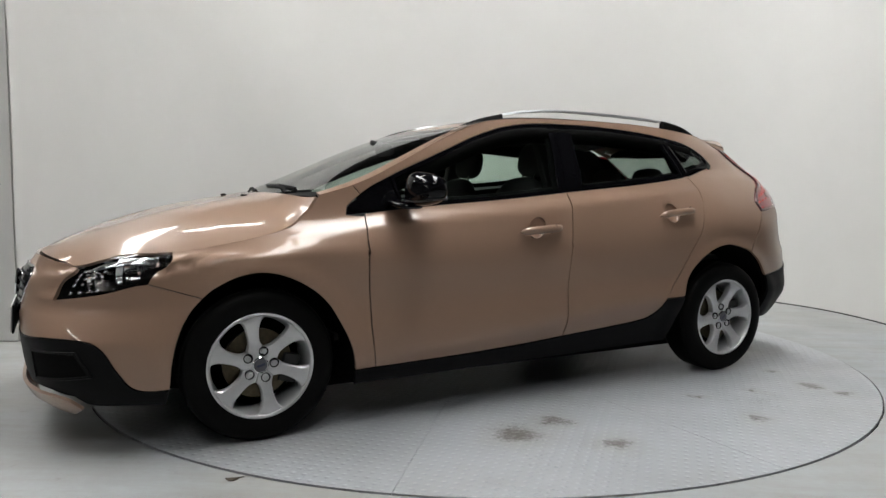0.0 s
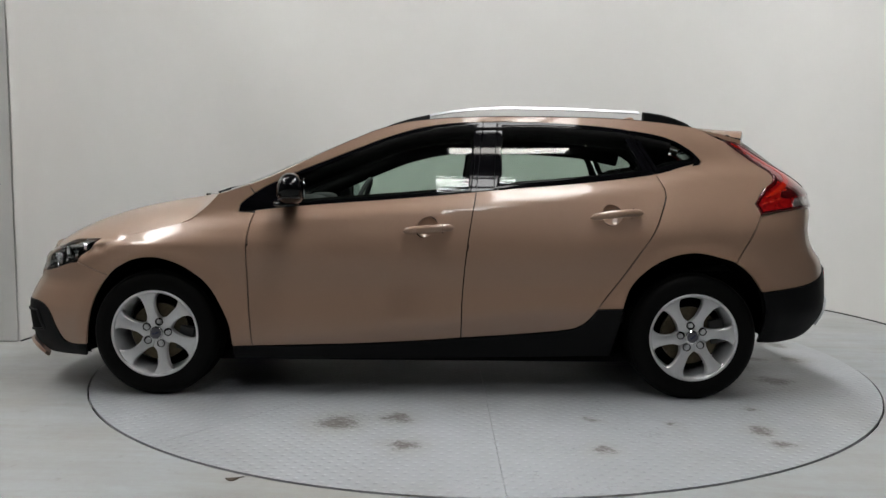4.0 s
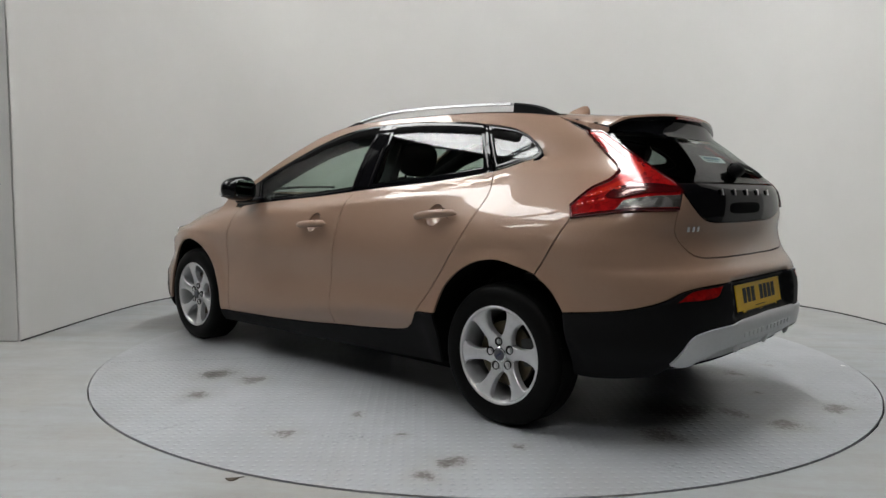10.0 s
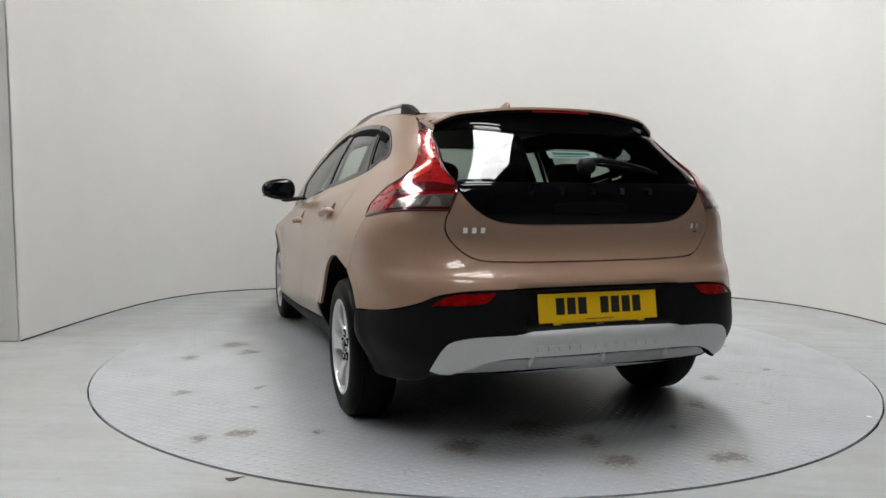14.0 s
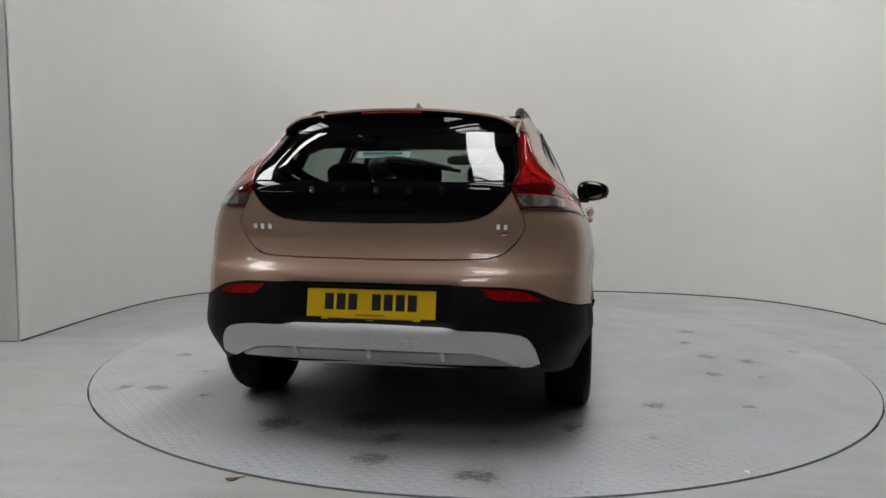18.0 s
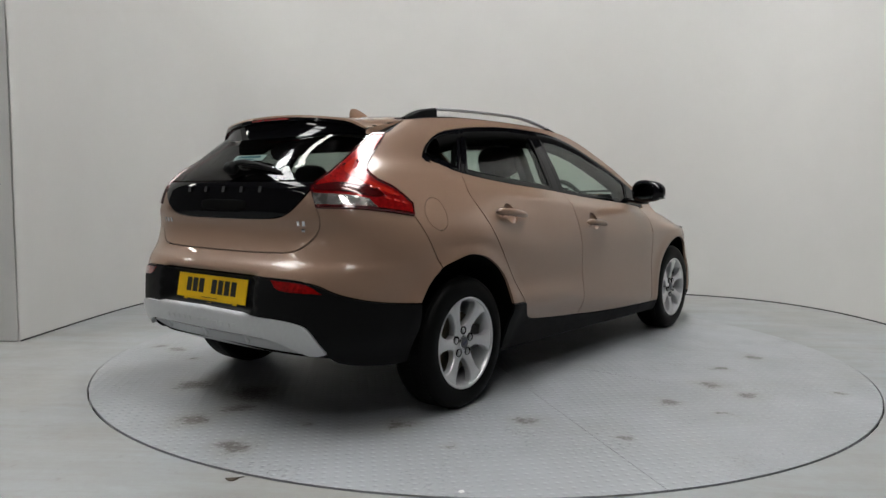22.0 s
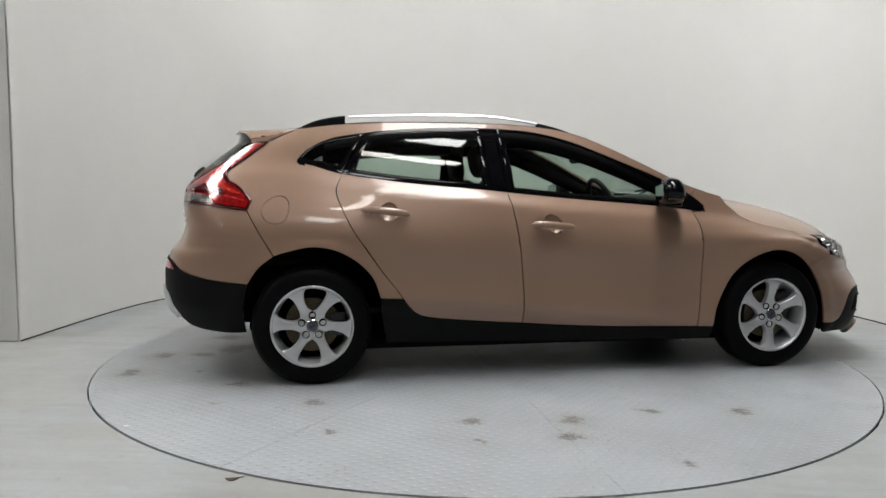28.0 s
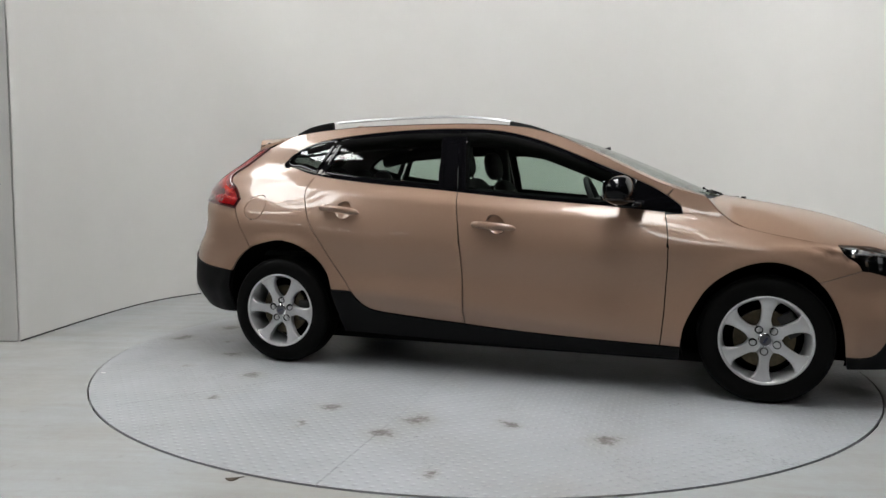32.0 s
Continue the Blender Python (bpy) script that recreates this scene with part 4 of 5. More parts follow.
def spoiler():
    """Roof spoiler: painted top, gloss black underside and rear edge."""
    n, top, low = 32, [], []
    b, u = bmesh.new(), bmesh.new()
    rows = []
    for k in range(n + 1):
        v = -1 + 2 * k / n
        a = abs(v)
        x1 = -1.757 + .115 * a ** 2.6
        line = []
        for j in range(9):
            x = -1.435 + .045 * a ** 2 + (x1 + 1.435 - .045 * a ** 2) * j / 8
            p = Vector(roof(x, v)[()].tolist())
            p.z += .014 * (j / 8) ** 2 - .030 * (j / 8) * (max(a - .80, 0) / .20) ** 2
            line.append(p)
        line.append(line[-1] + Vector((-.004, 0, -.010)))
        rows.append(line)
    vs = [[b.verts.new(p) for p in r] for r in rows]
    for A, B in zip(vs, vs[1:]):
        for j in range(9):
            b.faces.new((A[j], B[j], B[j + 1], A[j + 1]))
    def under(r, v):
        """Section of the black underside, from the rear lip to the glass."""
        a, lip = abs(v), r[9]
        end, _ = glass_top(v)
        return [lip, lip + Vector((-.002, 0, -.014)), lip + Vector((.008, 0, -.026 + .006 * a)), lip.lerp(end, .5) + Vector((.01, 0, -.016)), end]

    us = [[u.verts.new(p) for p in under(r, -1 + 2 * k / n)] for k, r in enumerate(rows)]
    for A, B in zip(us, us[1:]):
        for j in range(4):
            u.faces.new((A[j], B[j], B[j + 1], A[j + 1]))
    for row, v in ((rows[0], -1), (rows[-1], 1)):
        d = under(row, v)
        b.faces.new([b.verts.new(p) for p in [row[0], row[3], row[6], d[0], d[1], d[2], d[4]]])
    for m in (b, u):
        bmesh.ops.remove_doubles(m, verts=m.verts[:], dist=1e-5)
        bmesh.ops.recalc_face_normals(m, faces=m.faces[:])
    s = part("roof_spoiler", b, PAINT, car, "body-coloured roof spoiler", 35)
    part("spoiler_underside", u, GLOSSB, s, "gloss black spoiler underside", 35)
    part("brake_light", tube([rows[int(round((v + 1) / 2 * n))][9] + Vector((-.002, 0, -.008)) for v in (-.25, -.125, 0, .125, .25)], .007, 8, flat=.8), RED, s, "red high brake light", 40)


build_body()


# ---- glazing, wheels and fittings of the car ----
def dlo(a, b):
    return [p for p in DLO if b <= p[0] <= a]


def barrel():
    """Half width of the side glass as one smooth surface in x and z."""
    x, z = np.meshgrid(np.linspace(-1.36, .85, 60), np.linspace(.95, 1.37, 30))
    keep = (z > BELT_Z(x)) & (z < np.interp(x, [p[0] for p in DLO[::-1]], [p[1] for p in DLO[::-1]]))
    x, z = x[keep], z[keep]
    terms = lambda a, b: np.stack([1 + 0 * a, a, b, a * a, a * b, b * b, a ** 3, a * a * b], -1)
    fit = np.linalg.lstsq(terms(x, z), y_at(x, z), rcond=None)[0]
    return lambda a, b: terms(a, b) @ fit


def build_windows():
    wide_at = barrel()

    def pane(q, z):
        p = ring(q, z)
        return np.stack([p[..., 0], wide_at(p[..., 0], p[..., 2]), p[..., 2]], -1)

    f_out = (belt(-.232, .66), [(.66, float(BELT_Z(.66))), (.70, 1.083)], [(.70, 1.083)] + dlo(.66, -.25) + [(-.277, 1.374)], [(-.277, 1.374), (-.232, float(BELT_Z(-.232)))])
    r_out = (belt(-1.135, -.346), [(-.346, float(BELT_Z(-.346))), (-.368, 1.376)], [(-.368, 1.376)] + dlo(-.40, -.98) + [(-1.02, 1.337)], [(-1.02, 1.337), (-1.135, float(BELT_Z(-1.135)))])
    q_out = ([(-1.357, 1.152)] + belt(-1.30, -1.163, 3), [(-1.163, float(BELT_Z(-1.163))), (-1.045, 1.334)], [(-1.045, 1.334)] + dlo(-1.10, -1.40))
    for side in (1, -1):
        for name, lo, mat_, wide in (("front_window", f_out, GLASS, .017), ("rear_side_window", r_out, GLASS, .024), ("quarter_window", q_out, PRIVACY, .020)):
            o = loop(*lo)
            w = panel(name, o, pane, mat_, car, "tinted side glass", side, gap=wide * .6, lift=-.003, rim=.004, step=.05)
            w.visible_shadow = False
            band("window_frame", o, wide, pane, GLOSSB, w, side, .0015, "gloss black window frame")
        panel("mirror_trim", loop([(.926, .916), (.918, .949), (.803, 1.033), (.705, 1.081)], [(.705, 1.081), (.665, float(BELT_Z(.665)))], belt(.665, .90, 3) + [(.926, .916)]), pane, GLOSSB, car, "gloss black triangle at the mirror foot", side, lift=.003)
        for a, b, c, d in ((-.232, -.259, -.299, -.277), (-.259, -.346, -.368, -.299)):
            panel("door_pillar", loop([(a, float(BELT_Z(a))), (b, float(BELT_Z(b)))], [(b, float(BELT_Z(b))), (c, 1.376)], [(c, 1.376), (d, 1.376)], [(d, 1.376), (a, float(BELT_Z(a)))]), pane, GLOSSB, car, "gloss black door pillar", side, gap=.0016, lift=.002)
        panel("door_pillar", loop([(-1.135, float(BELT_Z(-1.135))), (-1.157, float(BELT_Z(-1.157)))], [(-1.157, float(BELT_Z(-1.157))), (-1.037, 1.334)], [(-1.037, 1.334), (-1.02, 1.337)], [(-1.02, 1.337), (-1.135, float(BELT_Z(-1.135)))]), pane, GLOSSB, car, "gloss black door pillar", side, gap=.001, lift=.003)
        # trim inside the pillars and roof rail
        panel("pillar_trim", loop(EDGE[1:], [(-1.4, 1.35), (-1.60, 1.25), (-1.75, 1.10), (-1.70, .95)], [(-1.70, .95), (-1.2, .95), (-1.157, 1.11)], belt(-1.157, -1.357), DLO[::-1], [(.926, .918), (.958, 1.020)]), lambda q, z: ring(q, z) * (1, .972, 1), CABIN, car, "dark pillar trim inside the cabin", side, gap=-.004, rim=0, step=.06)
        panel("door_trim", loop(belt(-1.10, .80), [(.80, .93), (.80, .40)], [(.80, .40), (-.80, .42)], [(-.80, .42), (-1.10, 1.09)]), lambda q, z: ring(q, z) * (1, .925, 1), CABIN, car, "dark door lining", side, gap=0, rim=.03, step=.08)
        for lo in (f_out, r_out, q_out):
            band("window_inner_trim", loop(*lo), .030, lambda q, z: ring(q, z) * (1, .962, 1), SHELL, car, side, .004)
        head = [(.83, .985), (.65, 1.060), (.5, 1.125), (.346, 1.188), (.188, 1.247), (.027, 1.290), (-.135, 1.314), (-.6, 1.320), (-1.0, 1.290), (-1.25, 1.240)]
        # near-black colour stands in for the unlit lining at this trim
        part("roof_side_trim", tube([tuple(ring(q_of(x, z), z) * (1, .925 * side, 1)) for x, z in head], .046, 10), SHELL, car, "padded trim under the roof edge, near black for the shade there", 60)
        # a dark strip of cloth-lined blind edge at the B pillar
        b = box(.09, .05, .80, None, .02)
        o = part("pillar_lining", b, CABIN, car)
        o.matrix_basis = pose(-.30, side * .60, 1.0, side * 24, 0, 0)
    head = panel("roof_lining", flat_loop([(.26, 0), (.20, .95)], [(.20, .95), (-1.40, .95)], [(-1.40, .95), (-1.42, 0)], [(-1.42, 0), (.26, 0)]), lambda x, v: roof(x, v) - np.array([0, 0, .032]), LINER, car, "grey cloth roof lining", mirror=True, flip=False, gap=0, step=.08)
    for side in (1, -1):
        for name, x, z, x2, z2, bar0, bar1 in (("front_handle", -.016, .828, 0, 0, (-.149, .838), (.098, .820)), ("rear_handle", -.920, .890, 0, 0, (-1.066, .910), (-.808, .887))):
            p, n = on_body(x, z + .017, side)
            bowl = part("handle_recess", lathe([(.054, -.004), (.052, -.008), (.046, -.015), (.030, -.021), (.002, -.023)], 32, "z"), PAINT, car, "scooped recess behind the handle", 60)
            bowl.matrix_basis = facing(p, n)
            pts = []
            for k in range(15):
                t = k / 14
                c, m = on_body(bar0[0] + (bar1[0] - bar0[0]) * t, bar0[1] + (bar1[1] - bar0[1]) * t, side)
                pts.append(c + m * (.014 + .022 * math.sin(math.pi * min(max(t, 0), 1)) ** .5))
            rad = lambda t: .0180 * (1 - abs(2 * t - 1) ** 6) ** .5 * (1 - .12 * t) + .002
            h = part("door_handle", tube(pts, rad, 14, flat=1.), PAINT, car, "body-coloured pull handle", 50)
            c0, m0 = on_body(bar0[0] + .055, bar0[1] - .003, side, .0)
            part("lock_seam", tube([c0 + m0 * .004 + Vector((0, 0, .02)), c0 + m0 * .050 + Vector((0, 0, .012)), c0 + m0 * .050 + Vector((0, 0, -.012)), c0 + m0 * .004 + Vector((0, 0, -.02))], .0012, 6), SHELL, h)
    panel("fuel_flap", disc(-1.508, .917, .0708), ring, PAINT, car, "round fuel filler flap", -1, gap=0)


def wheel_parts(root):
    """One alloy wheel, axle along y, outer face towards +y."""
    R, h = .312, .103
    prof = [(.205, -.085), (.215, -.097), (.235, -h), (.262, -h - .001), (.285, -.098), (.300, -.088), (.308, -.072), (R, -.05), (R, .05), (.308, .072), (.300, .088), (.285, .098), (.262, h + .001), (.235, h), (.215, .097), (.205, .085)]
    b = lathe(prof, 72)
    part("tyre", b, RUBBER, root, "black road tyre with shallow tread", 30)
    b = bmesh.new()          # tread blocks
    for k in range(84):
        a = 2 * math.pi * k / 84
        for y, s in ((-.05, -1), (0., 1), (.05, -1)):
            m = Matrix.Rotation(-a, 4, "Y") @ pose(.3102 if abs(y) < .07 else .3030, y, 0, s * 18, 0, 0)
            box(.005, .028, .018, m, 0, b)
    part("tread", b, RUBBER, root)
    barrel = [(.200, -.09), (.213, -.092), (.213, -.086), (.196, -.075), (.186, -.03), (.190, .03), (.198, .070), (.203, .084), (.212, .088), (.219, .092), (.219, .096), (.213, .099), (.206, .097), (.201, .090), (.197, .074)]
    part("rim", lathe(barrel, 72), ALLOY, root, "bright silver alloy rim", 35)
    # six swept spokes on a hub
    wid = pch([(.045, 31), (.072, 30.5), (.080, 23), (.090, 16.5), (.100, 13.5), (.125, 10.6), (.150, 10.0), (.175, 11.0), (.190, 13.0), (.199, 15.5), (.204, 20)])
    swp = lambda r: 6 * (r - .05) / .15
    hgt = pch([(.03, .074), (.06, .072), (.085, .075), (.12, .083), (.16, .090), (.19, .092), (.204, .090)])
    rs = [.030, .045, .058, .066, .074, .082, .091, .100, .112, .125, .140, .155, .168, .180, .190, .196, .201, .204]
    for s in range(6):
        b = bmesh.new()
        rows = []
        for r in rs:
            w, c = float(wid(max(r, .045))), swp(max(r, .05))
            y = float(hgt(r))
            line = []
            for f, dy in ((-1, -.035), (-1, -.004), (-.86, .0), (-.4, .0015), (.1, .0035), (.45, .001), (.86, -.001), (1, -.006), (1, -.035)):
                a = radians(60 * s + c + f * min(w, 30))
                line.append(b.verts.new((r * math.cos(a), y + dy, r * math.sin(a))))
            rows.append(line)
        for A, B in zip(rows, rows[1:]):
            for k in range(8):
                b.faces.new((A[k], B[k], B[k + 1], A[k + 1]))
        bmesh.ops.recalc_face_normals(b, faces=b.faces[:])
        part("spoke", b, ALLOY, root, "", 32)
    part("hub_cap", lathe([(.033, .070), (.033, .080), (.030, .083), (.018, .0845), (.001, .085)], 32), CHROME, root, "round chrome hub cap", 30)
    part("hub_badge", lathe([(.027, .0845), (.025, .0862), (.001, .0868)], 28), grained("badge_grey", (.10, .10, .115), .3, .6), root, "round silver cap badge", 30)
    part("badge_band", box(.034, .0015, .010, pose(0, .0870, 0, 0, 28, 0), .0), grained("badge_blue", (.02, .024, .06), .3), root, "dark blue band on the cap")
    for k in range(5):
        a = radians(90 + 72 * k)
        # black ring round each bolt: the hole's shade is in its colour
        b = lathe([(.0195, .068), (.0195, .0748), (.0180, .0762), (.0150, .0700), (.0100, .066)], 16)
        o = part("bolt_hole", b, SHELL, root, "", 30)
        n = part("wheel_bolt", lathe([(.0095, .064), (.0095, .0755), (.0080, .0775), (.006, .0775), (.0055, .0770), (.001, .0768)], 6), ALLOY, root, "", 30)
        o.location = n.location = (.057 * math.cos(a), .0035, .057 * math.sin(a))
    part("brake_disc", lathe([(.001, .0), (.07, .0), (.07, .030), (.08, .030), (.142, .030), (.142, .012), (.08, .012)], 48), STEEL, root, "rust-tinted brake disc", 30)
    # added cover that keeps the wheel's inner side dark
    part("backplate", lathe([(.212, -.090), (.214, -.095), (.10, -.090), (.001, -.088)], 48), SHELL, root)
    part("caliper", box(.075, .05, .12, pose(-.135, .022, 0), .012), STEELW, root, "", 40)


def build_wheels():
    first = None
    for x, side in ((1.323, 1), (-1.323, 1), (1.323, -1), (-1.323, -1)):
        root = new("wheel")
        root.parent = car
        spin = {(1.323, 1): -14, (-1.323, 1): 10, (1.323, -1): 32, (-1.323, -1): 0}[(x, side)]
        root.matrix_basis = pose(x, side * .770, .3105, 0, 0, 0 if side > 0 else 180) @ pose(0, 0, 0, 0, spin, 0)
        if first is None:
            wheel_parts(root)
            first = root
        else:
            for o in first.children:
                like(o, o.name.split(".")[0], o.matrix_basis.copy(), root, o.get("label", ""))
        # arch liner
        b = bmesh.new()
        rows = []
        rr = .395 if x > 0 else .415
        lo, hi = (-17, 197) if x > 0 else (-16, 184)
        for k in range(29):
            a = radians(lo + (hi - lo) * k / 28)
            px, pz = x + rr * math.cos(a), .315 + rr * math.sin(a)
            edge = float(y_at(np.array([px]), np.array([pz]))[0]) - .018
            rows.append([b.verts.new((px, side * y, pz)) for y in (edge, .70, .52)])
        for A, B in zip(rows, rows[1:]):
            for j in (0, 1):
                b.faces.new((A[j], B[j], B[j + 1], A[j + 1]))
        b.faces.new([r[2] for r in rows])
        part("arch_liner", b, SHELL, car, "black wheel arch liner", 50)
    # floor pan, sill undersides and axles
    b = box(3.55, 1.02, .06, pose(.10, 0, .255), .02)
    box(1.86, 1.46, .06, pose(0, 0, .222), .02, b)
    # boxes from here on are added to keep light from under the car
    box(1.80, 1.06, .06, pose(0, 0, .18), .02, b)
    box(.30, 1.10, .05, pose(-1.80, 0, .36), .02, b)
    box(.26, 1.05, .05, pose(1.78, 0, .225), .02, b)
    box(2.50, 1.34, .05, pose(.02, 0, .163), .02, b)
    box(.80, 1.05, .05, pose(1.42, 0, .19), .02, b)
    part("floor_pan", b, SHELL, car, "dark underbody pan, enlarged to block light below")
    part("rear_axle", tube([(-1.323, -.72, .28), (-1.323, .72, .28)], .035, 10), SHELL, car)
    part("front_axle", tube([(1.323, -.72, .29), (1.323, .72, .29)], .03, 10), SHELL, car)
    part("silencer", tube([(-1.80, -.30, .36), (-1.80, .35, .36)], .085, 14, flat=.7), STEELW, car)


def lozenge(w, h, thick, m):
    """A flat plate in the plane of y and z with rounded-square corners."""
    b, rims = bmesh.new(), []
    for dx in (-thick / 2, thick / 2):
        row = []
        for k in range(40):
            a = 2 * math.pi * k / 40
            c, s = math.cos(a), math.sin(a)
            row.append(b.verts.new((dx, w / 2 * math.copysign(abs(c) ** .5, c), h / 2 * math.copysign(abs(s) ** .5, s))))
        rims.append(row)
    for k in range(40):
        b.faces.new((rims[0][k], rims[0][(k + 1) % 40], rims[1][(k + 1) % 40], rims[1][k]))
    for row in rims:
        b.faces.new(row)
    bmesh.ops.recalc_face_normals(b, faces=b.faces[:])
    bmesh.ops.transform(b, matrix=m, verts=b.verts[:])
    return b


def build_fittings():
    # door mirrors
    for side in (1, -1):
        shape = lambda x, y, z: (x * (1 - .16 * z) - .10 * abs(y) ** 2, y, z * (1 - .18 * y * side) + .04)
        m = part("door_mirror", rounded(.128, .232, .146, 2.6, None, (28, 18), shape), GLOSSB, car, "gloss black door mirror", 60)
        m.matrix_basis = pose(.628, side * .940, 1.024, 0, 0, 10 * side)
        part("mirror_glass", lozenge(.142, .098, .004, pose(-.0655, 0, .002)), MIRROR, m, "mirror glass", 30)
        part("indicator", rounded(.020, .150, .016, 3.5, pose(.046, side * .022, -.028, 0, 0, -6 * side)), LENS, m, "clear indicator strip", 40)
        part("mirror_trim_strip", tube([(.056, -.07 * side, -.050), (.055, .03 * side, -.050), (.03, .098 * side, -.042), (-.045, .102 * side, -.040)], .004, 8), STEELW, m, "", 40)
        part("mirror_arm", rounded(.13, .17, .030, 3., pose(.026, -.115 * side, -.064, -8 * side, 0, 0)), GLOSSB, m, "", 60)
    # roof rails
    top = [(.245, 1.340), (.19, 1.366), (.10, 1.396), (-.02, 1.423), (-.135, 1.442), (-.297, 1.458), (-.46, 1.462), (-.786, 1.456), (-1.114, 1.441), (-1.22, 1.428), (-1.30, 1.408), (-1.375, 1.376)]
    line = spline(top, .02)
    for side in (1, -1):
        rail = new("roof_rail")
        rail.parent = car
        tagged(rail, "silver roof rail with black ends")
        for a, c in ((-.02, 9), (-9, -1.12), (-1.135, -.005)):
            silver = a == -1.135
            b, prev = bmesh.new(), None
            for p in [q for q in line if a <= q.x <= c]:
                base = float(roof(p.x, .515 / float(np.interp(p.x, XS, ROOF_E)))[2]) - .012
                zt = max(p.y - (0 if silver else .002), base + .004)
                base = max(base, zt - .013) if silver else base
                y = side * .515
                row = [b.verts.new(v) for v in ((p.x, y - .018, base), (p.x, y - .015, zt - .008), (p.x, y - .007, zt), (p.x, y + .007, zt), (p.x, y + .015, zt - .008), (p.x, y + .018, base))]
                if prev:
                    for j in range(5):
                        b.faces.new((prev[j], prev[j + 1], row[j + 1], row[j]))
                else:
                    b.faces.new(row)
                prev = row
            b.faces.new(prev)
            bmesh.ops.recalc_face_normals(b, faces=b.faces[:])
            part("bar" if silver else "rail_foot", b, RAIL if silver else BLACK, rail, "brushed silver bar" if silver else "black rail end", 40)
        part("roof_gutter", tube([tuple(np.array(roof(x, side * .90)) + (0, 0, .0005)) for x in np.linspace(.20, -1.40, 40)], .004, 6), SHELL, car)
    # aerial fin
    b = rounded(.135, .048, .074, 2.2, pose(-1.155, 0, 1.427), (24, 14), lambda x, y, z: (x * (1 - .35 * max(z, 0)) - .55 * max(z, 0) ** 1.2, y * (1 - .75 * max(z, 0)), z))
    part("aerial_fin", b, PAINT, car, "body-coloured aerial fin", 60)
    # rear number plate: bars in place of its characters
    p = Vector((-2.107, 0, .5755))
    plate = part("number_plate", box(.52, .111, .004, None, .0015), YELLOW, car, "yellow rear number plate with black bars")
    plate.matrix_basis = facing(p, (-1, 0, .18))
    for k in (-.196, -.148, -.100, -.004, .044, .092, .140):
        part("plate_bar", box(.036, .064, .0015, pose(k + .028, .006, .0025), .0), INK, plate)
    part("plate_line", box(.12, .003, .0012, pose(0, -.046, .0024)), INK, plate)
    part("plate_holder", box(.40, .020, .006, pose(0, -.060, -.002), .002), YELLOW, plate, "yellow strip under the plate")
    part("holder_bar", box(.34, .005, .0015, pose(0, -.062, .0018)), INK, plate)
    # front plate
    plate = part("number_plate", box(.52, .111, .006, None, .0015), WHITEP, car, "white front number plate with black bars")
    plate.matrix_basis = facing((2.222, 0, .472), (1, 0, .04))
    for k in (-.196, -.148, -.100, -.004, .044, .092, .140):
        part("plate_bar", box(.036, .064, .0015, pose(k + .028, .004, .0035), .0), INK, plate)
    part("plate_holder", box(.53, .12, .008, pose(0, 0, -.008), .003), BLACK, plate)
    # grille
    g = loop([(0., .69, "n"), (.24, .685, "n"), (.29, .66, "n")], [(.29, .66, "n"), (.25, .53, "n"), (.20, .50, "n"), (0., .50, "n")], [(0., .50, "n"), (0., .69, "n")])
    gr = panel("grille", g, ring, GLOSSB, car, "black front grille in a chrome frame", mirror=True, lift=.003)
    for k in range(5):
        z = .525 + .034 * k
        y0 = .215 + .05 * min(k / 3, 1)
        part("grille_slat", tube([tuple(ring(q_of(abs(y), z, 1, False), z) * (1, 1 if y >= 0 else -1, 1) + (.003, 0, 0)) for y in np.linspace(-y0, y0, 15)], .005, 6), BLACK, gr)
    part("grille_emblem", lathe([(.040, .0), (.058, .004), (.062, .012), (.056, .018), (.040, .016), (.001, .014)], 32, "z"), CHROME, gr, "round chrome emblem", 40).matrix_basis = facing((2.195, 0, .605), (1, 0, .12))
    edge = [(y, z) for y, z in ((0., .694), (.14, .692), (.24, .689), (.294, .662), (.27, .59), (.252, .528), (.20, .497), (0., .494))]
    for side in (1, -1):
        part("grille_frame", tube([tuple(ring(q_of(y, z, 1, False), z) * (1, side, 1) + (.002, 0, 0)) for y, z in edge], .007, 8), CHROME, gr, "", 40)
    # badges: plain chrome shapes
    b5 = []
    for y in (.263, .130, -.005, -.137, -.266):
        c, n = on_tail(y, 1.020, .006)
        o = part("tailgate_badge", box(.021, .027, .005, None, .002), CHROME, car, "small plain chrome badge", 50) if not b5 else like(b5[0], "tailgate_badge", Matrix(), car, "small plain chrome badge")
        o.matrix_basis = facing(c, n)
        b5.append(o)
    for y0, y1, z, w in ((.535, .435, .872, 3), (-.475, -.532, .880, 2), (-.495, -.53, .850, 1)):
        for k in range(w):
            y = y0 + (y1 - y0) * (k + .5) / w
            c, n = on_tail(y, z, .004)
            o = part("model_badge", box(abs(y1 - y0) / w * .52, .022 if w > 1 else .014, .004, None, .0015), CHROME, car, "small plain chrome badge", 50)
            o.matrix_basis = facing(c, n)
    for k in range(12):
        y = .265 - .53 * (k + (.35 if k > 4 else -.15)) / 12
        c, n = on_tail(y, .436, .0165)
        o = part("embossed_mark", rounded(.030, .022, .006, 5.0), SILVER, car, "plain embossed mark on the skid plate", 50)
        o.matrix_basis = facing(c, n)
    for y in (.30, 0, -.29):
        c, n = on_tail(y, .385, .004)
        o = part("skid_rib", rounded(.022, .05, .022, 2.6), SILVER, car, "", 60)
        o.matrix_basis = facing(c, n)
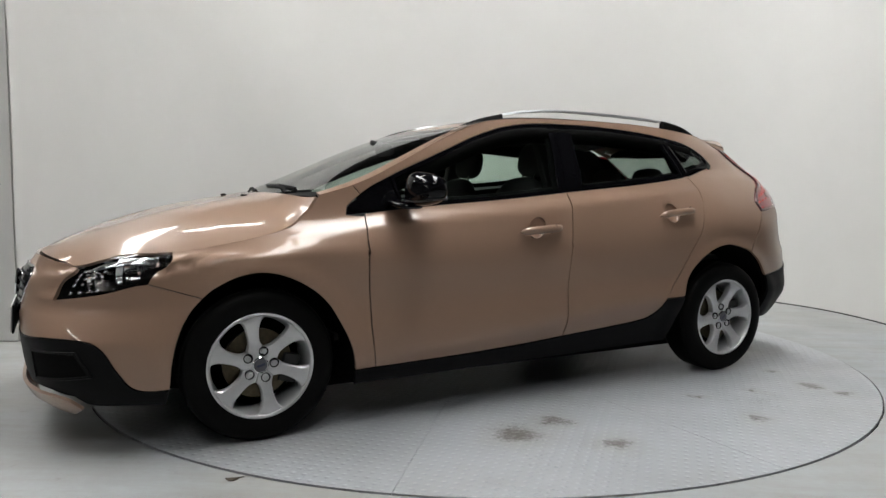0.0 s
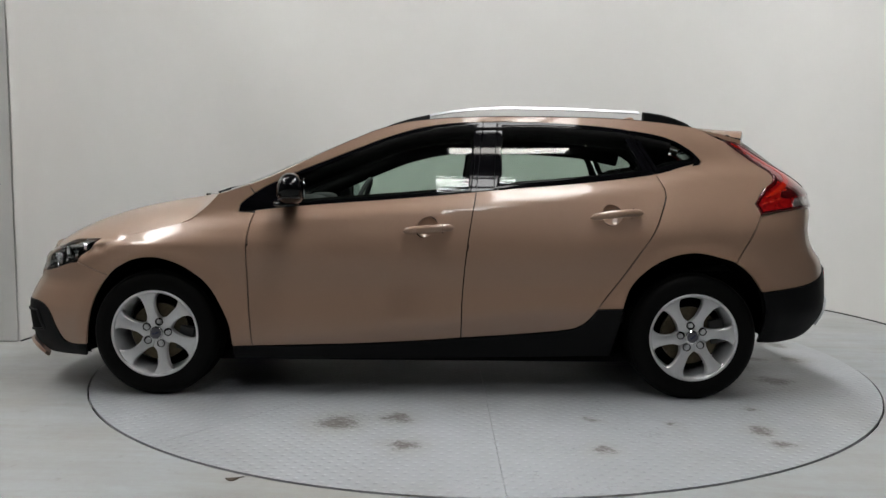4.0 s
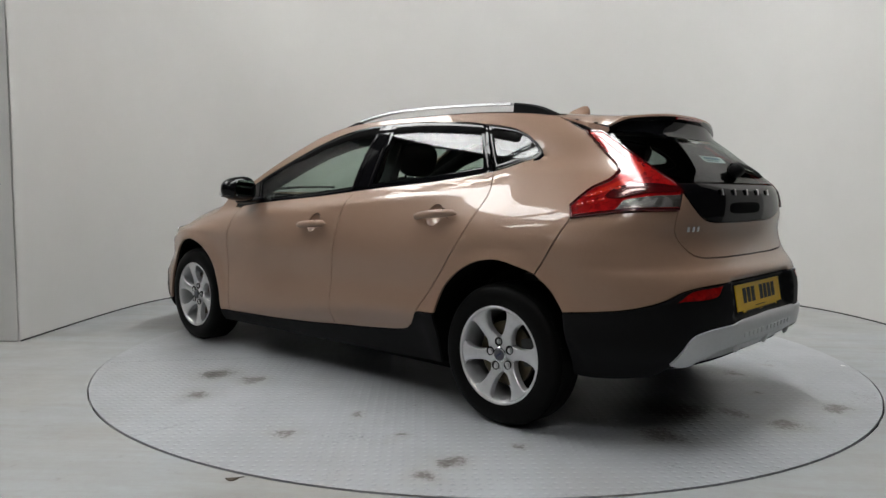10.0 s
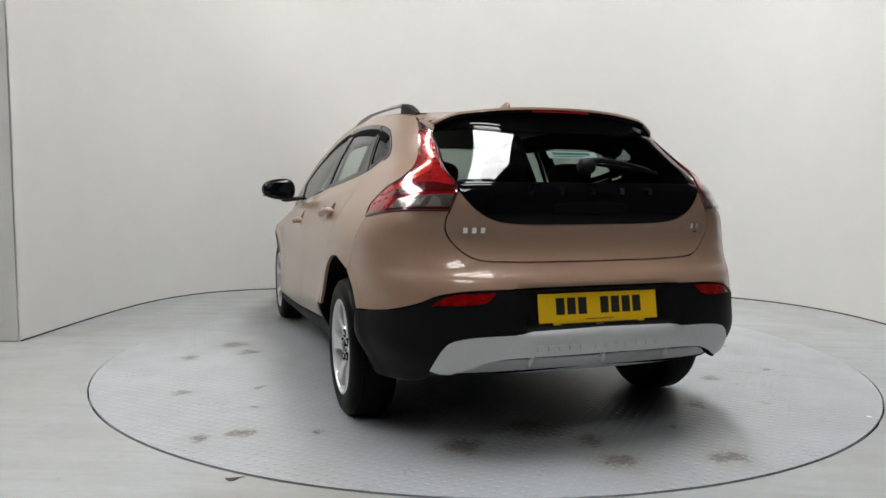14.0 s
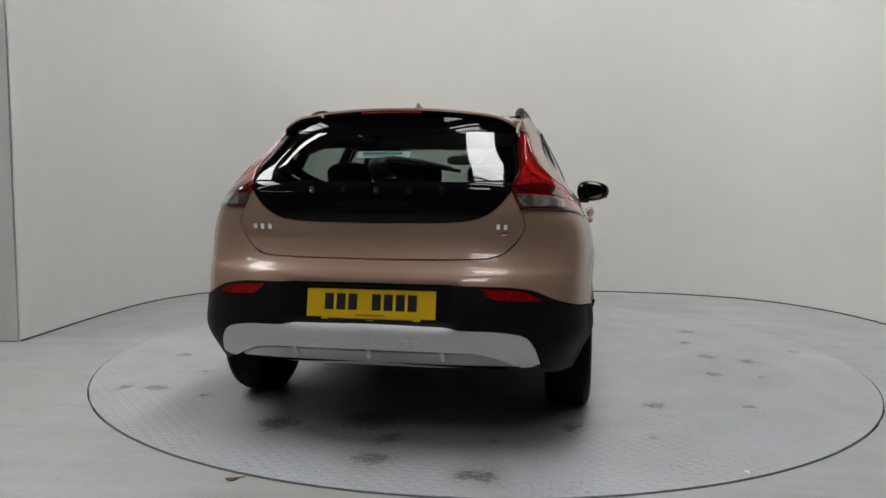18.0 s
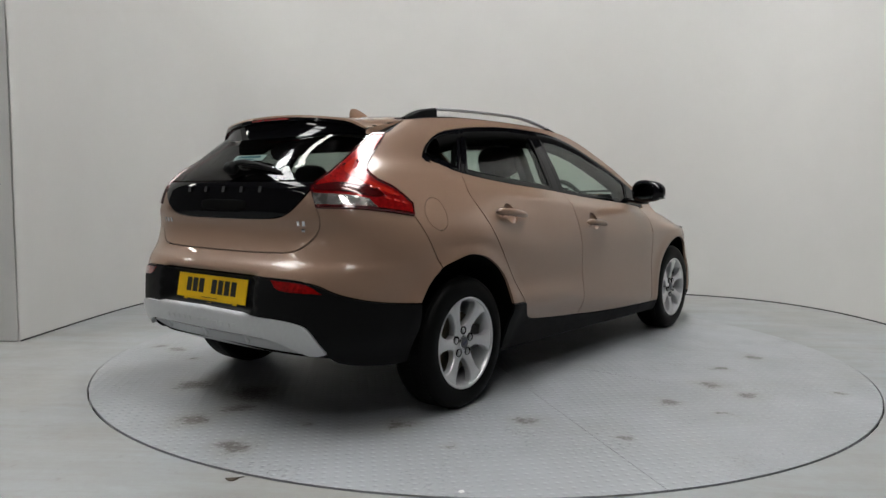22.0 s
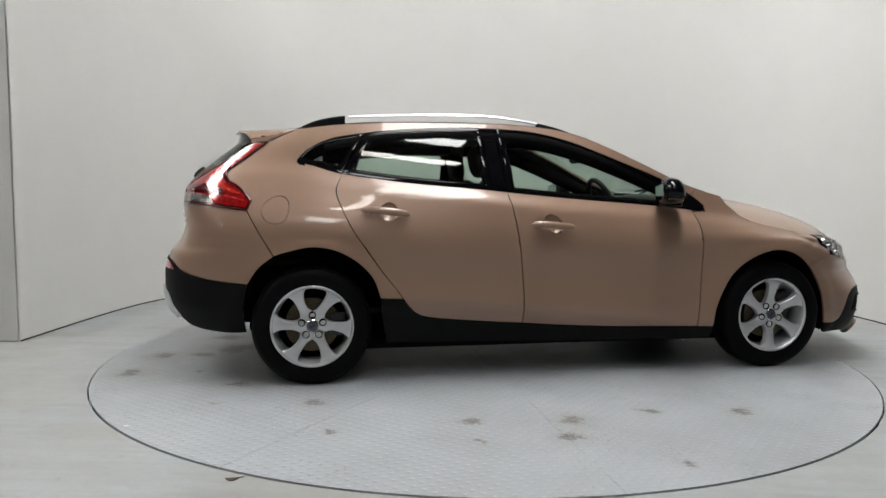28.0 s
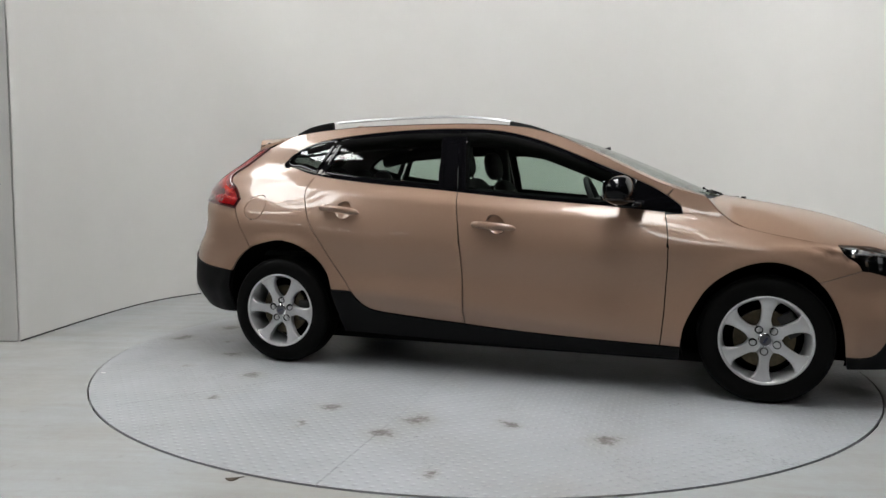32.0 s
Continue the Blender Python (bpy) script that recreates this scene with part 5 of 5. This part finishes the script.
    # tailgate handle pocket, its shade drawn as a raised near-black shape
    part("tailgate_pocket", rounded(.34, .05, .016, 4.0), SHELL, car, "near-black shape for the tailgate release pocket", 50).matrix_basis = facing(*on_tail(0, .952, .0))
    # rear wiper
    c, n = on_tail(.0, 1.10, .026)
    w = part("rear_wiper", rounded(.075, .06, .060, 2.6), BLACK, car, "black rear wiper", 60)
    w.matrix_basis = facing(c, n)
    pts = [on_tail(y, z, l)[0] for y, z, l in ((.015, 1.112, .032), (-.07, 1.120, .036), (-.19, 1.112, .028), (-.30, 1.098, .016))]
    inv = w.matrix_basis.inverted()
    part("arm", tube([inv @ p for p in pts], lambda t: .018 - .011 * t, 10, flat=.7), BLACK, w, "", 50)
    pts = [on_tail(y, z, .008)[0] for y, z in ((-.03, 1.128), (-.12, 1.118), (-.22, 1.108), (-.335, 1.092))]
    part("blade", tube([inv @ p for p in pts], .007, 8), RUBBER, w)
    # window sticker, stuck inside the rear glass
    c, n = on_tail(.005, 1.175, -.008)
    s = part("window_sticker", box(.225, .042, .0015), PAPER, car, "pale sticker with unreadable blue print inside the rear window")
    s.matrix_basis = facing(c, n)
    part("print_bar", box(.17, .015, .001, pose(-.005, .006, .0012)), BLUEINK, s)
    part("print_bar", box(.14, .005, .001, pose(-.02, -.011, .0012)), BLUEINK, s)
    # windscreen wipers
    for y0, y1, x0, x1 in ((.46, -.12, 1.06, 1.045), (-.10, -.50, 1.11, 1.05)):
        P = [tuple(np.array(roof(x0 + (x1 - x0) * t, (y0 + (y1 - y0) * t) / float(np.interp(x0 + (x1 - x0) * t, XS, ROOF_E)))) + (0, 0, .006)) for t in np.linspace(0, 1, 12)]
        wi = part("windscreen_wiper", tube(P, .007, 8), BLACK, car, "black windscreen wiper")
        part("arm", tube([Vector(P[0]) + Vector((.05, .03, -.02)), Vector(P[2]) + Vector((.03, 0, -.005)), Vector(P[6]) + Vector((0, 0, .004))], .007, 8), BLACK, wi)
    for y in (-.25, .25):
        part("washer_jet", rounded(.03, .035, .012, 2.5, pose(1.25, y, float(hood_z(1.25)) - .004)), BLACK, car)


def build_cabin():
    for y in (.37, -.37):
        seat = part("front_seat", rounded(.50, .50, .17, 3.2, pose(.10, y, .47, 0, -8, 0)), CLOTH, car, "charcoal cloth front seat", 60)
        part("backrest", rounded(.15, .50, .62, 3.0, pose(-.19, y, .80, 0, -17, 0), (24, 16), lambda x, a, z: (x + .25 * abs(a) ** 2, a * (1 - .16 * max(z, 0)), z)), CLOTH, seat, "", 60)
        part("headrest", rounded(.10, .27, .19, 2.8, pose(-.335, y, 1.195, 0, -12, 0)), CLOTH, seat, "", 60)
        for k in (-.06, .06):
            part("post", tube([(-.27, y + k, 1.03), (-.315, y + k, 1.16)], .006, 8), CHROME, seat)
    bench = part("rear_seat", rounded(.48, 1.22, .17, 4., pose(-.72, 0, .47, 0, -6, 0)), CLOTH, car, "charcoal cloth rear bench", 60)
    part("backrest", rounded(.15, 1.24, .58, 4., pose(-1.03, 0, .78, 0, -22, 0)), CLOTH, bench, "", 60)
    for y in (.37, 0, -.37):
        part("headrest", rounded(.085, .24, .13, 2.8, pose(-1.17, y, 1.10, 0, -16, 0)), CLOTH, bench, "", 60)
    part("parcel_shelf", box(.48, 1.08, .03, pose(-1.47, 0, .985), .01), CABIN, car)
    dash = part("dashboard", rounded(.52, 1.36, .30, 3.4, pose(.86, 0, .83, 0, 10, 0)), CABIN, car, "dark dashboard", 60)
    part("dash_top", rounded(.50, 1.30, .05, 3.6, pose(.95, 0, .955, 0, 5, 0)), CABIN, dash, "", 60)
    part("binnacle", rounded(.16, .34, .10, 3., pose(.70, -.37, .96)), CABIN, dash, "", 60)
    part("console", rounded(.80, .22, .30, 3.6, pose(.35, 0, .48)), CABIN, car, "", 60)
    b = bmesh.new()
    b = tube([(0, .178 * math.cos(a), .178 * math.sin(a)) for a in np.linspace(0, 2 * math.pi, 41)], .016, 10, b)
    sw = part("steering_wheel", b, CABIN, car, "dark steering wheel on the right", 60)
    sw.matrix_basis = pose(.47, -.37, .93, 0, -24, 0)
    part("boss", rounded(.06, .15, .12, 2.6), CABIN, sw, "", 60)
    for a in (0, 180, 270):
        part("spoke", rounded(.02, .12, .03, 3., pose(0, .11 * math.cos(radians(a)), .11 * math.sin(radians(a)), a, 0, 0)), CABIN, sw, "", 60)
    mi = part("cabin_mirror", rounded(.03, .24, .07, 3., pose(.42, 0, 1.245, 0, 8, 0)), CABIN, car, "dark rear-view mirror", 60)
    part("stalk", tube([(.43, 0, 1.27), (.50, 0, 1.285)], .014, 8), CABIN, mi)
    part("floor_carpet", box(2.3, 1.35, .03, pose(-.2, 0, .36)), CABIN, car, "dark cabin carpet")
    part("boot_floor", box(.75, 1.1, .03, pose(-1.6, 0, .62)), CABIN, car)


build_windows()
build_wheels()
build_fittings()
build_cabin()


def motions():
    """The turntable turns steadily and carries the car."""
    drift = pch([(0, .17), (4, .05), (8, 0), (12, 0), (16, -.16), (20, -.21), (24, -.19), (28, -.07), (32, .4)])
    turns = [(t, 210.119 - 7.0525 * t + float(drift(t))) for t in range(33)]
    walk(turntable, [(t, pose(0, 0, 0, 0, 0, a)) for t, a in turns])
    walk(car, [(t, pose(0, 0, 0, 0, 0, a) @ pose(0.298, 0.196, 0)) for t, a in turns])


motions()
